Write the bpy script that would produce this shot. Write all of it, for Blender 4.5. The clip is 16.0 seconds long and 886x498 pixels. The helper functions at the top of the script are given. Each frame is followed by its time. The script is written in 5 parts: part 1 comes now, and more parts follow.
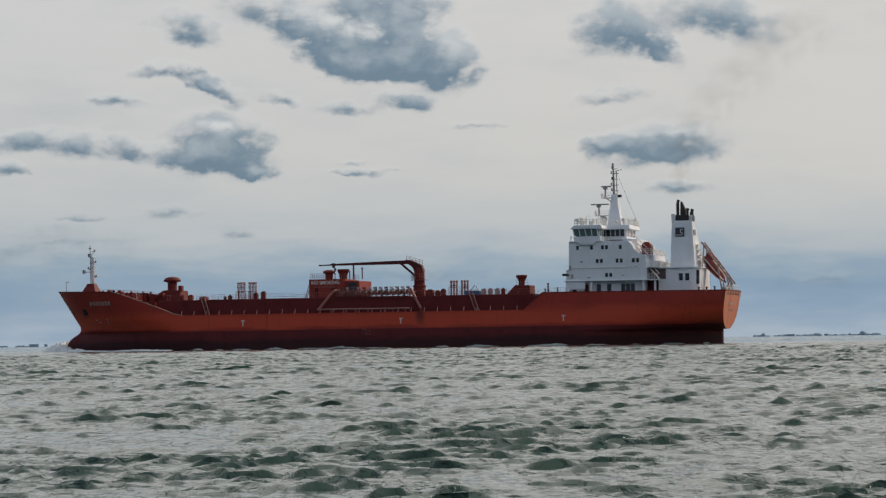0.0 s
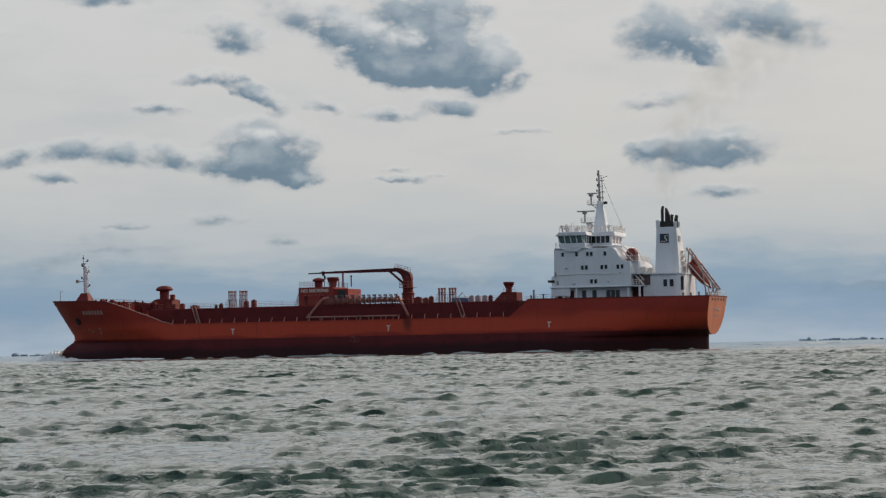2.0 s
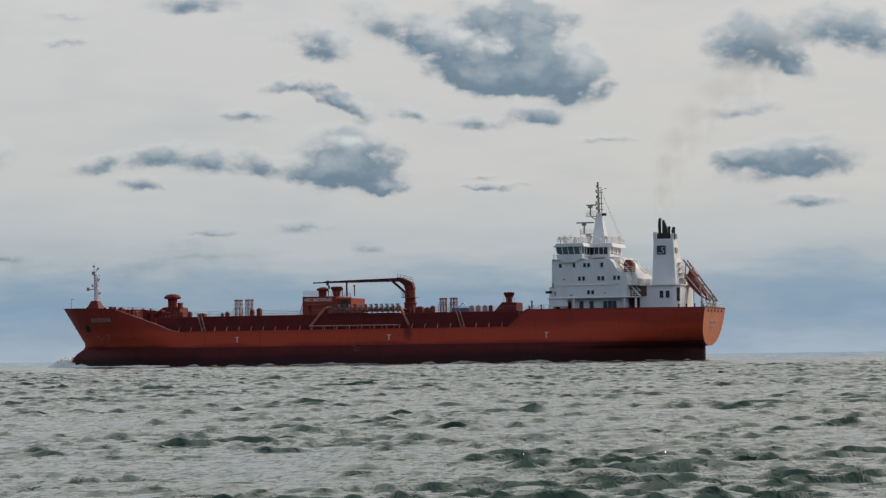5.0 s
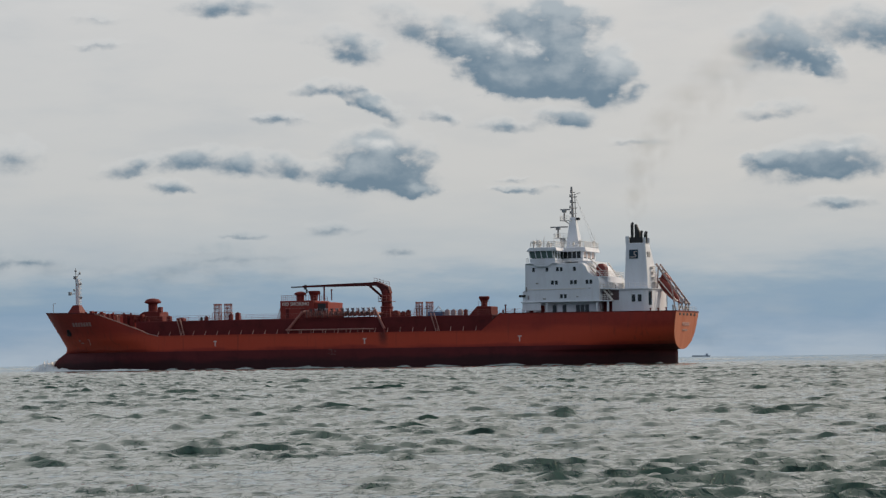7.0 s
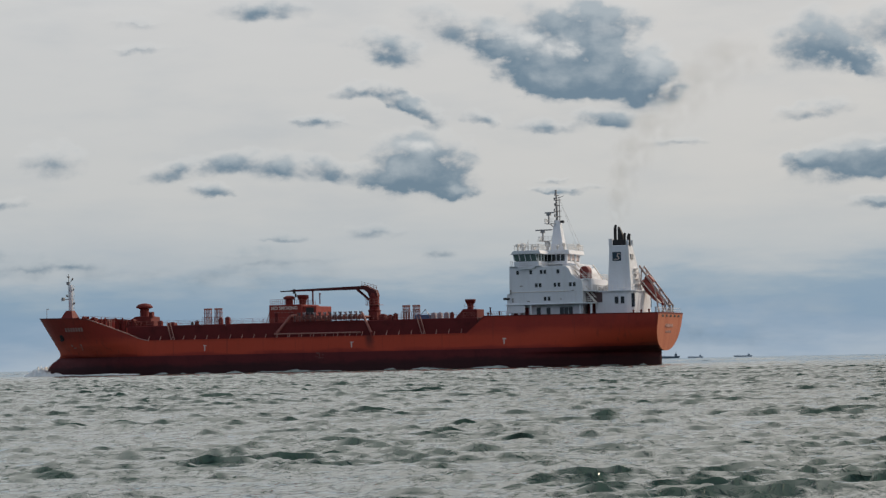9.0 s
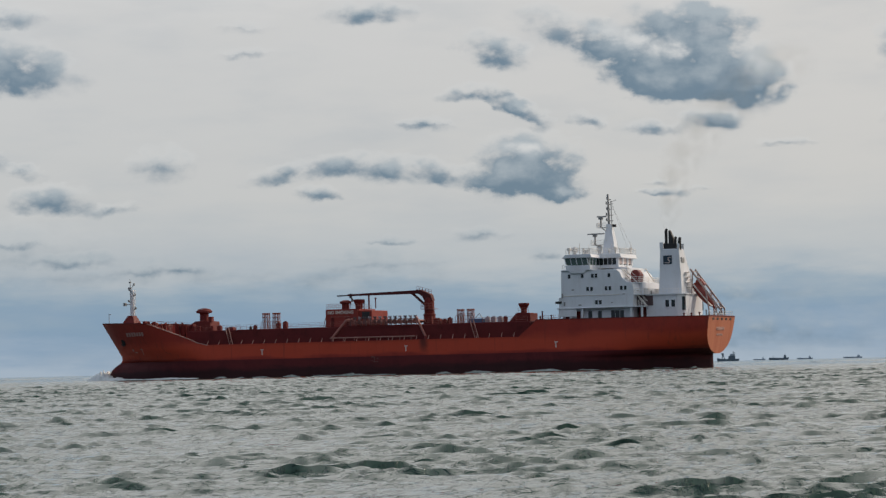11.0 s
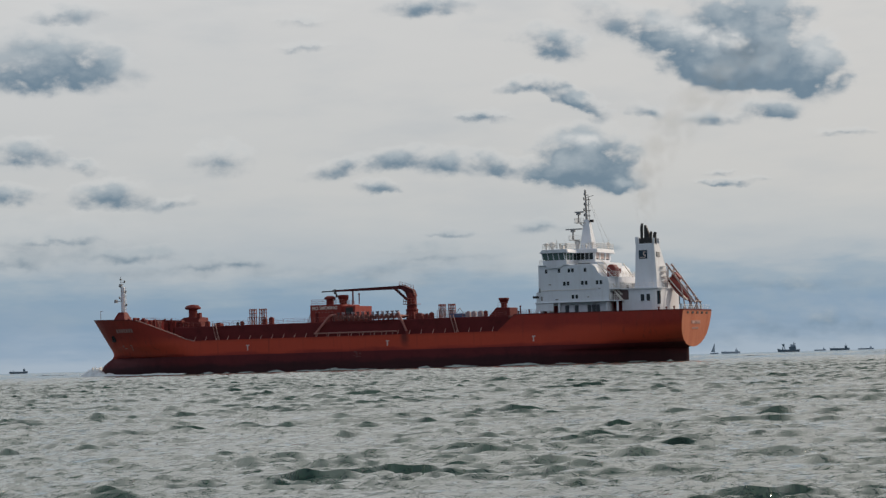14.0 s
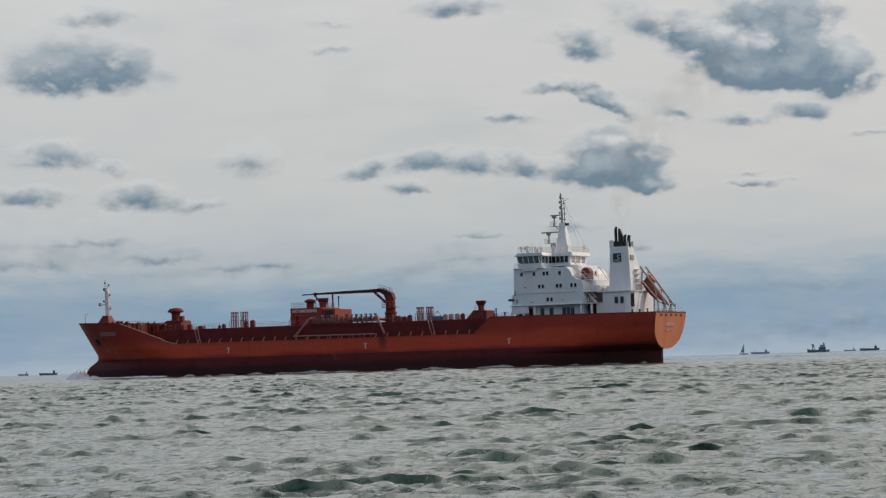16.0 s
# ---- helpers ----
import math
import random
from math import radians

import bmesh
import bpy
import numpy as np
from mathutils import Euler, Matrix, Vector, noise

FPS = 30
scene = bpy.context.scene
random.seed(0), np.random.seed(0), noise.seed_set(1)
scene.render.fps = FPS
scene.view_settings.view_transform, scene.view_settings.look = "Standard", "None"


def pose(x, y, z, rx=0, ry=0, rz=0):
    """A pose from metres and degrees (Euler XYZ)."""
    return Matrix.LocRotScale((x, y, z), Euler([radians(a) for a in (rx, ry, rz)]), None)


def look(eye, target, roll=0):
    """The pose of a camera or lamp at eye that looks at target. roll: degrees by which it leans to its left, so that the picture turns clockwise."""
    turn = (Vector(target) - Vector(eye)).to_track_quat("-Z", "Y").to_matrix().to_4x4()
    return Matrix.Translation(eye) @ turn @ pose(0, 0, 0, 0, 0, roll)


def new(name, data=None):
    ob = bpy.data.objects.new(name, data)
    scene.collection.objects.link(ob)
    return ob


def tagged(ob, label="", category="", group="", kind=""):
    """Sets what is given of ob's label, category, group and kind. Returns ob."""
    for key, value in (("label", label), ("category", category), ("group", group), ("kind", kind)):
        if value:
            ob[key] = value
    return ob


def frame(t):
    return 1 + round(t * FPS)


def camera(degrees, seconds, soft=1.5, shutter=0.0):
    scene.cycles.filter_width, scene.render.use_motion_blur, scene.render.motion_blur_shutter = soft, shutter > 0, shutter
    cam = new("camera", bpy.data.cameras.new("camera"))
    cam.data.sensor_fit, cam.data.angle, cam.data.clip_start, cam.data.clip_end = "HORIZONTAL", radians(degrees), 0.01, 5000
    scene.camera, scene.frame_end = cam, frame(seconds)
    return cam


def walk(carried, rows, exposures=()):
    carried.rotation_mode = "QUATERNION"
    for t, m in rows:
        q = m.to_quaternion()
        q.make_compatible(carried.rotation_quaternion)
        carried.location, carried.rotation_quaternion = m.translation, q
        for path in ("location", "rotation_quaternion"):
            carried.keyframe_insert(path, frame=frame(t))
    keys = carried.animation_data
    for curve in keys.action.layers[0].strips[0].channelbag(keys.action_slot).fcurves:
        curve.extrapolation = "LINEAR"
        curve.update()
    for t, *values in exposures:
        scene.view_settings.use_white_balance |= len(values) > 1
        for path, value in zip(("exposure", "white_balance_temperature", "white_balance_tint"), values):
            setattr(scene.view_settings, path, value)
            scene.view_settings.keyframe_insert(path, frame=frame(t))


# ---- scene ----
SECONDS = 16.0
EYE = Vector((0.0, 0.0, 1.3))
cam = camera(19.65, SECONDS, soft=1.35)


def aim(pan, tilt, roll):
    """A pose at the eye; pan to the right of +y, tilt above the horizon."""
    p, e = radians(pan), radians(tilt)
    way = Vector((math.sin(p) * math.cos(e), math.cos(p) * math.cos(e), math.sin(e)))
    return look(EYE, EYE + 100 * way, roll)


walk(cam, [(t, aim(*a)) for t, a in (
    (0.0, (1.269, 2.046, -0.819)),
    (0.5, (1.035, 2.080, -0.722)),
    (1.0, (0.780, 2.121, -0.743)),
    (1.5, (0.514, 2.151, -0.951)),
    (2.0, (0.275, 2.197, -1.140)),
    (2.5, (-0.001, 2.252, -1.195)),
    (3.0, (-0.307, 2.300, -1.236)),
    (3.5, (-0.671, 2.338, -1.027)),
    (4.0, (-1.039, 2.376, -0.913)),
    (6.5, (-2.200, 2.442, -0.728)),
    (7.0, (-2.322, 2.479, -0.828)),
    (7.5, (-2.445, 2.495, -0.951)),
    (8.0, (-2.634, 2.493, -1.099)),
    (8.5, (-2.838, 2.487, -1.355)),
    (9.0, (-3.232, 2.534, -1.177)),
    (9.5, (-3.864, 2.583, -1.038)),
    (10.0, (-4.560, 2.624, -1.108)),
    (12.5, (-6.486, 2.553, -1.678)),
    (13.0, (-6.646, 2.442, -1.730)),
    (13.5, (-6.829, 2.455, -1.612)),
    (14.0, (-6.963, 2.500, -1.636)),
    (14.5, (-7.131, 2.550, -1.451)),
    (15.0, (-7.276, 2.581, -1.387)),
    (15.5, (-7.436, 2.598, -1.405)),
    (16.0, (-7.609, 2.538, -1.722)),
)])

# ---- sky and sun ----
SUN_AZ, SUN_EL = 56.0, 31.0


def node(tree, kind, inputs=(), operation=None):
    n = tree.nodes.new(kind)
    if operation:
        n.operation = operation
    for k, v in (inputs.items() if isinstance(inputs, dict) else enumerate(inputs)):
        if v is None:
            continue
        if isinstance(v, bpy.types.NodeSocket):
            tree.links.new(v, n.inputs[k])
        else:
            n.inputs[k].default_value = v
    return n


def mth(tree, op, a, b=None, c=None, clamp=False):
    n = node(tree, "ShaderNodeMath", (a, b, c), op)
    n.use_clamp = clamp
    return n.outputs[0]


def vec(tree, op, a, b=None):
    return node(tree, "ShaderNodeVectorMath", (a, b), operation=op).outputs[0]


def ramp(tree, fac, stops):
    n = node(tree, "ShaderNodeValToRGB", (fac,))
    e = n.color_ramp.elements
    while len(e) < len(stops):
        e.new(0.5)
    for k, (p, c) in zip(e, stops):
        k.position, k.color = p, (*c, 1) if len(c) == 3 else c
    return n.outputs[0]


def mix(tree, fac, a, b, blend="MIX"):
    n = node(tree, "ShaderNodeMix")
    n.data_type, n.blend_type = "RGBA", blend
    for k, v in ((0, fac), (6, a), (7, b)):
        if isinstance(v, bpy.types.NodeSocket):
            tree.links.new(v, n.inputs[k])
        else:
            n.inputs[k].default_value = v if k == 0 else (*v, 1)
    return n.outputs[2]


def smooth(tree, x, lo, hi):
    n = node(tree, "ShaderNodeMapRange", (x, lo, hi, 0.0, 1.0))
    n.interpolation_type = "SMOOTHSTEP"
    return n.outputs[0]


world = bpy.data.worlds.new("sky")
scene.world = world
world.use_nodes = True
W = world.node_tree
W.nodes.clear()
way = node(W, "ShaderNodeTexCoord").outputs["Generated"]
xyz = node(W, "ShaderNodeSeparateXYZ", (way,))
azim = mth(W, "MULTIPLY", mth(W, "ARCTAN2", xyz.outputs[0], xyz.outputs[1]), 57.2958)
elev = mth(W, "MULTIPLY", mth(W, "ARCSINE", xyz.outputs[2]), 57.2958)
flat = node(W, "ShaderNodeCombineXYZ", (azim, elev, 0.0)).outputs[0]
# ragged edges: the place in the sky is pushed about by three sizes of noise
HALFWAY = (0.5, 0.5, 0.5)
n1 = node(W, "ShaderNodeTexNoise", {"Vector": flat, "Scale": 0.8, "Detail": 2.0, "Roughness": 0.5}).outputs["Color"]
n2 = node(W, "ShaderNodeTexNoise", {"Vector": vec(W, "MULTIPLY", flat, (1.0, 1.5, 1.0)), "Scale": 1.9, "Detail": 4.0, "Roughness": 0.55}).outputs["Color"]
push = vec(W, "ADD", vec(W, "MULTIPLY", vec(W, "SUBTRACT", n1, HALFWAY), (0.45, 0.16, 0.0)),
           vec(W, "MULTIPLY", vec(W, "SUBTRACT", n2, HALFWAY), (1.0, 0.36, 0.0)))
torn = vec(W, "ADD", flat, push)
body, lift, gleam = 0.0, 0.0, 0.0
torn_x, torn_y = node(W, "ShaderNodeSeparateXYZ", (torn,)).outputs[:2]


def blob(az, el, w, h, lean, before):
    """A round fall-off in the torn sky: its height in the clump and its strength. The clumps are worked out one after the other."""
    spot = node(W, "ShaderNodeCombineXYZ", (torn_x, torn_y, before)).outputs[0]
    place = node(W, "ShaderNodeMapping", {"Vector": spot, "Location": (az, el, 0.0), "Rotation": (0.0, 0.0, radians(lean)), "Scale": (1.32 * w, 1.36 * h, 1e5)})
    place.vector_type = "TEXTURE"
    ball = node(W, "ShaderNodeTexGradient", (place.outputs[0],))
    ball.gradient_type = "SPHERICAL"
    return place.outputs[0], ball.outputs[1]


def puff(az, el, w, h, dense, lean=0.0):
    """One clump of cloud: its middle, half sizes in degrees, how dense it is, how it leans. Its top catches the light."""
    global body, lift
    where, d = blob(az, el - 0.12 * h, w, 1.15 * h, lean, body)
    tall = node(W, "ShaderNodeSeparateXYZ", (where,)).outputs[1]
    d = mth(W, "MULTIPLY", d, smooth(W, tall, -0.80, -0.25))
    body = mth(W, "MULTIPLY_ADD", d, 1.5 * dense, body)
    lift = mth(W, "MULTIPLY_ADD", tall, d, lift)


puff(1.2, 0.75, 4.2, 0.75, 0.40, 0)
puff(-4.41, 7.03, 0.78, 0.39, 0.75, -15)
puff(-2.26, 7.27, 1.56, 0.45, 0.70, -20)
puff(-1.38, 6.57, 1.06, 0.47, 0.80, -20)
puff(-0.50, 6.31, 0.99, 0.47, 0.70, -10)
puff(0.14, 6.87, 1.77, 0.86, 1.00, -25)
puff(1.15, 6.23, 0.99, 0.56, 1.00, -5)
puff(-0.37, 6.12, 0.85, 0.35, 0.80, 0)
puff(0.28, 7.50, 1.13, 0.42, 0.90, 0)
puff(5.28, 6.91, 1.06, 0.63, 0.90, 0)
puff(6.10, 6.51, 0.64, 0.35, 0.80, -30)
puff(7.62, 7.10, 1.35, 0.53, 0.75, -12)
puff(-4.92, 6.09, 0.78, 0.19, 0.65, 5)
puff(-3.92, 5.75, 0.78, 0.22, 0.75, -25)
puff(-5.99, 5.47, 0.57, 0.11, 0.30, 0)
puff(-2.28, 5.44, 0.40, 0.17, 0.50, -15)
puff(-0.89, 5.21, 0.68, 0.18, 0.60, -5)
puff(0.48, 5.33, 0.74, 0.24, 0.80, -3)
puff(5.17, 5.43, 0.85, 0.22, 0.55, 8)
puff(2.02, 4.83, 0.64, 0.10, 0.40, 0)
puff(-3.66, 4.41, 1.13, 0.70, 1.40, -3)
puff(-3.94, 4.08, 0.85, 0.35, 0.80, 0)
puff(-7.82, 2.16, 3.12, 0.56, 0.30, 3)
puff(-16.20, 2.90, 3.69, 0.56, 0.30, 0)
puff(-13.10, 2.26, 3.69, 0.36, 0.30, 0)
puff(0.74, 1.65, 3.12, 0.36, 0.35, 0)
puff(9.63, 1.29, 2.84, 0.36, 0.30, 0)
puff(-5.50, 4.35, 0.80, 0.27, 0.62, -15)
puff(-2.93, 3.80, 0.45, 0.13, 0.50, 0)
puff(6.12, 4.28, 1.42, 0.45, 1.10, 3)
puff(4.99, 4.32, 0.57, 0.19, 0.50, 0)
puff(6.55, 3.36, 0.74, 0.15, 0.60, 0)
puff(-0.78, 4.07, 0.26, 0.08, 0.40, 0)
puff(-0.53, 3.85, 0.78, 0.10, 0.30, 0)
puff(-4.83, 2.94, 0.64, 0.17, 0.50, 0)
puff(-3.30, 2.45, 0.45, 0.17, 0.60, 0)
puff(-6.82, 2.91, 0.64, 0.11, 0.35, 0)
puff(-7.57, 2.56, 1.56, 0.20, 0.28, 3)
puff(-8.87, 4.41, 1.05, 0.26, 0.75, 8)
puff(-7.09, 4.46, 1.15, 0.32, 0.70, -5)
puff(-8.35, 3.94, 0.51, 0.17, 0.55, 0)
puff(-16.28, 4.84, 0.85, 0.31, 0.75, 0)
puff(-15.05, 4.51, 0.57, 0.19, 0.50, -10)
puff(-16.68, 3.92, 0.85, 0.25, 0.75, 0)
puff(-14.37, 3.87, 0.88, 0.33, 0.75, 0)
puff(-13.00, 3.71, 0.57, 0.17, 0.50, 10)
puff(-11.90, 4.63, 0.71, 0.42, 0.45, 0)
puff(-16.37, 6.53, 1.06, 0.45, 0.75, 0)
puff(-14.87, 6.63, 1.21, 0.49, 0.70, 0)
puff(-15.73, 7.14, 1.56, 0.56, 0.50, 0)
puff(-15.34, 7.89, 0.85, 0.25, 0.40, 0)
puff(-7.24, 7.92, 0.99, 0.28, 0.70, 0)
puff(-9.94, 7.10, 0.71, 0.14, 0.30, 0)
puff(-10.05, 7.67, 0.71, 0.17, 0.25, 0)
puff(-5.92, 5.43, 0.64, 0.14, 0.35, 0)
puff(-7.0, 2.40, 1.3, 0.22, 0.25, 3)
puff(-13.84, 2.53, 1.13, 0.17, 0.55, 0)
puff(-11.84, 2.36, 0.99, 0.19, 0.50, 0)
puff(-15.46, 2.91, 0.71, 0.11, 0.40, 0)
puff(-16.83, 2.42, 1.13, 0.19, 0.40, 0)
puff(-0.49, 3.85, 0.71, 0.10, 0.35, 0)
puff(-6.89, 2.85, 0.71, 0.10, 0.35, 0)


def billow(az, el, w, h, bright, lean=0.0):
    """A sunlit fold on a clump of cloud."""
    global gleam
    gleam = mth(W, "MULTIPLY_ADD", blob(az, el, w, h, lean, gleam)[1], 1.3 * bright, gleam)


billow(-1.12, 7.16, 0.89, 0.23, 0.70, -25)
billow(-0.42, 7.03, 0.33, 0.25, 0.70, -20)
billow(-2.00, 7.42, 0.76, 0.15, 0.40, -10)
billow(1.54, 6.66, 0.51, 0.51, 0.45, 0)
billow(-3.68, 4.87, 0.89, 0.15, 0.70, 0)
billow(6.50, 4.57, 0.70, 0.13, 0.60, 0)
billow(5.43, 4.58, 0.57, 0.13, 0.40, 0)
billow(0.66, 7.37, 0.76, 0.19, 0.35, 0)
billow(-16.24, 6.84, 0.76, 0.23, 0.40, 0)
billow(-16.03, 5.15, 0.51, 0.10, 0.40, 0)
billow(-14.43, 4.18, 0.63, 0.10, 0.35, 0)

fine = node(W, "ShaderNodeTexNoise", {"Vector": vec(W, "MULTIPLY", flat, (1.0, 1.5, 1.0)), "Scale": 1.45, "Detail": 4.5, "Roughness": 0.5}).outputs[0]
streaks = node(W, "ShaderNodeTexNoise", {"Vector": vec(W, "MULTIPLY", flat, (0.35, 1.6, 1.0)), "Scale": 1.0, "Detail": 5.0, "Roughness": 0.55}).outputs[0]
# veil of thin high cloud, brighter and warmer towards the sun, blue-grey near the horizon and away from the sun
up = mth(W, "MULTIPLY", elev, 1 / 90.0)
# Out of view above 14 degrees: bright band added to lift the sea's reflection.
veil = ramp(W, mth(W, "ADD", up, mth(W, "MULTIPLY", mth(W, "SUBTRACT", streaks, 0.5), 0.022)), (
    (0.0, (0.40, 0.49, 0.59)), (0.006, (0.29, 0.40, 0.53)), (0.013, (0.235, 0.355, 0.49)), (0.018, (0.29, 0.40, 0.505)),
    # The darker sky over that band is added to deepen the wave fronts.
    (0.025, (0.48, 0.53, 0.57)), (0.042, (0.575, 0.595, 0.605)), (0.085, (0.625, 0.64, 0.65)), (0.16, (0.92, 0.92, 0.91)), (0.24, (0.95, 0.95, 0.94)), (0.36, (0.66, 0.68, 0.71)), (0.52, (0.42, 0.47, 0.53)), (1.0, (0.32, 0.38, 0.46))))
patchy = node(W, "ShaderNodeTexNoise", {"Vector": vec(W, "MULTIPLY", flat, (0.22, 0.7, 1.0)), "Scale": 1.0, "Detail": 5.0, "Roughness": 0.55}).outputs[0]
veil = mix(W, mth(W, "MULTIPLY", smooth(W, patchy, 0.42, 0.78), 0.45), veil, (0.42, 0.48, 0.54))
sunward = Vector((math.sin(radians(SUN_AZ)) * math.cos(radians(SUN_EL)), math.cos(radians(SUN_AZ)) * math.cos(radians(SUN_EL)), math.sin(radians(SUN_EL))))
near_sun = node(W, "ShaderNodeVectorMath", (way, tuple(sunward)), "DOT_PRODUCT").outputs[1]
glow = mth(W, "POWER", mth(W, "MAXIMUM", near_sun, 0.0), 2.0)
veil = mix(W, mth(W, "MULTIPLY", smooth(W, near_sun, 0.3, -0.55), 0.85), veil, (0.21, 0.28, 0.40))
veil = mix(W, mth(W, "MULTIPLY", mth(W, "MULTIPLY", glow, 0.45), smooth(W, elev, 1.0, 4.5)), veil, (1.05, 0.88, 0.70))
# clumps: blue-grey undersides, paler tops, bright thin edges above
body = mth(W, "MULTIPLY", body, mth(W, "MULTIPLY_ADD", smooth(W, elev, 2.2, 4.0), 0.3, 0.7))
broken = mth(W, "MULTIPLY_ADD", mth(W, "SUBTRACT", fine, 0.5), 3.4, 1.0)
dens = mth(W, "MULTIPLY", body, mth(W, "MAXIMUM", broken, 0.15), clamp=True)
top = mth(W, "MULTIPLY", mth(W, "DIVIDE", lift, mth(W, "MAXIMUM", body, 0.02)), 1.6)
edge = mth(W, "MULTIPLY", mth(W, "MULTIPLY", smooth(W, dens, 0.03, 0.25), smooth(W, dens, 0.75, 0.3)), mth(W, "MULTIPLY", smooth(W, top, -0.1, 0.75), smooth(W, elev, 2.4, 3.8)))
heart = mix(W, smooth(W, mth(W, "ADD", top, mth(W, "MULTIPLY", mth(W, "SUBTRACT", fine, 0.5), 1.6)), -0.35, 0.8), (0.14, 0.22, 0.30), (0.42, 0.48, 0.525))
sky = mix(W, mth(W, "MULTIPLY", smooth(W, dens, 0.02, 1.1), 0.97), veil, heart)
sky = mix(W, mth(W, "MULTIPLY", edge, 0.22), sky, (0.78, 0.78, 0.77))
nish = node(W, "ShaderNodeTexSky")
nish.sky_type, nish.sun_disc, nish.sun_elevation, nish.sun_rotation = "NISHITA", False, radians(SUN_EL), radians(SUN_AZ)
sky = mix(W, mth(W, "MULTIPLY", smooth(W, gleam, 0.0, 1.0), smooth(W, fine, 0.25, 0.6)), sky, (0.70, 0.71, 0.71))
bg_sky = node(W, "ShaderNodeBackground", (nish.outputs[0], 0.05))
bg_cloud = node(W, "ShaderNodeBackground", (sky, 0.95))
both = node(W, "ShaderNodeMixShader", (0.93, bg_sky.outputs[0], bg_cloud.outputs[0]))
node(W, "ShaderNodeOutputWorld", (both.outputs[0],))

sun = new("sun", bpy.data.lights.new("sun", "SUN"))
sun.data.energy, sun.data.angle, sun.data.color = 2.4, radians(1.2), (1.0, 0.82, 0.64)
sun.matrix_world = look(sunward * 100, (0, 0, 0))
scene.view_settings.exposure = 0.0

# ---- materials ----


def material(name, base, rough=0.5, metal=0.0, stain=None, amount=0.5, scale=1.0, grain=0.0, streak=False, spec=0.5):
    """A painted or bare surface: base colour, stains of a second colour at two scales, fine relief."""
    m = bpy.data.materials.new(name)
    m.use_nodes = True
    t = m.node_tree
    b = t.nodes["Principled BSDF"]
    b.inputs["Roughness"].default_value, b.inputs["Metallic"].default_value = rough, metal
    b.inputs["Specular IOR Level"].default_value = spec
    b.inputs["Base Color"].default_value = (*base, 1)
    if stain:
        co = node(t, "ShaderNodeTexCoord").outputs["Object"]
        wide = vec(t, "MULTIPLY", co, (1.0, 1.0, 0.16)) if streak else co
        a = node(t, "ShaderNodeTexNoise", {"Vector": wide, "Scale": scale, "Detail": 6.0, "Roughness": 0.65}).outputs[0]
        f = node(t, "ShaderNodeTexNoise", {"Vector": co, "Scale": scale * 7, "Detail": 4.0, "Roughness": 0.6}).outputs[0]
        s = mth(t, "MULTIPLY", smooth(t, mth(t, "ADD", mth(t, "MULTIPLY", a, 0.7), mth(t, "MULTIPLY", f, 0.3)), 0.42, 0.72), amount)
        t.links.new(mix(t, s, base, stain), b.inputs["Base Color"])
        t.links.new(mth(t, "ADD", rough, mth(t, "MULTIPLY", s, 0.2)), b.inputs["Roughness"])
        if grain:
            bump = node(t, "ShaderNodeBump", {"Height": f, "Strength": grain, "Distance": 0.05})
            t.links.new(bump.outputs[0], b.inputs["Normal"])
    return m


def hull_material():
    """Red hull paint, lighter orange in a wide band over the boot topping, with rust runs."""
    m = material("hull_paint", (0.33, 0.035, 0.021), 0.5, 0, (0.20, 0.024, 0.018), 0.8, 0.16, 0.25, True, 0.3)
    t = m.node_tree
    b = t.nodes["Principled BSDF"]
    red = b.inputs["Base Color"].links[0].from_socket
    co = node(t, "ShaderNodeTexCoord").outputs["Object"]
    z = node(t, "ShaderNodeSeparateXYZ", (co,)).outputs[2]
    n = node(t, "ShaderNodeTexNoise", {"Vector": vec(t, "MULTIPLY", co, (0.25, 0.25, 1.2)), "Scale": 0.5, "Detail": 5.0}).outputs[0]
    zz = mth(t, "ADD", z, mth(t, "MULTIPLY", mth(t, "SUBTRACT", n, 0.5), 2.4))
    band = mth(t, "MULTIPLY", smooth(t, zz, 4.0, 4.9), smooth(t, zz, 8.6, 6.4))
    c = mix(t, mth(t, "MULTIPLY", band, 0.75), red, (0.56, 0.072, 0.031))
    runs = node(t, "ShaderNodeTexNoise", {"Vector": vec(t, "MULTIPLY", co, (1.0, 1.0, 0.05)), "Scale": 1.3, "Detail": 4.0}).outputs[0]
    c = mix(t, mth(t, "MULTIPLY", smooth(t, runs, 0.56, 0.75), 0.45), c, (0.13, 0.03, 0.022))
    x = node(t, "ShaderNodeSeparateXYZ", (co,)).outputs[0]
    off = mth(t, "ABSOLUTE", mth(t, "ADD", mth(t, "SUBTRACT", x, 58.0), mth(t, "MULTIPLY", mth(t, "SUBTRACT", n, 0.5), 2.0)))
    c = mix(t, mth(t, "MULTIPLY", mth(t, "MULTIPLY", smooth(t, off, 1.3, 0.2), smooth(t, z, 3.6, 6.6)), 0.75), c, (0.05, 0.016, 0.015))
    t.links.new(c, b.inputs["Base Color"])
    return m


HULL = hull_material()


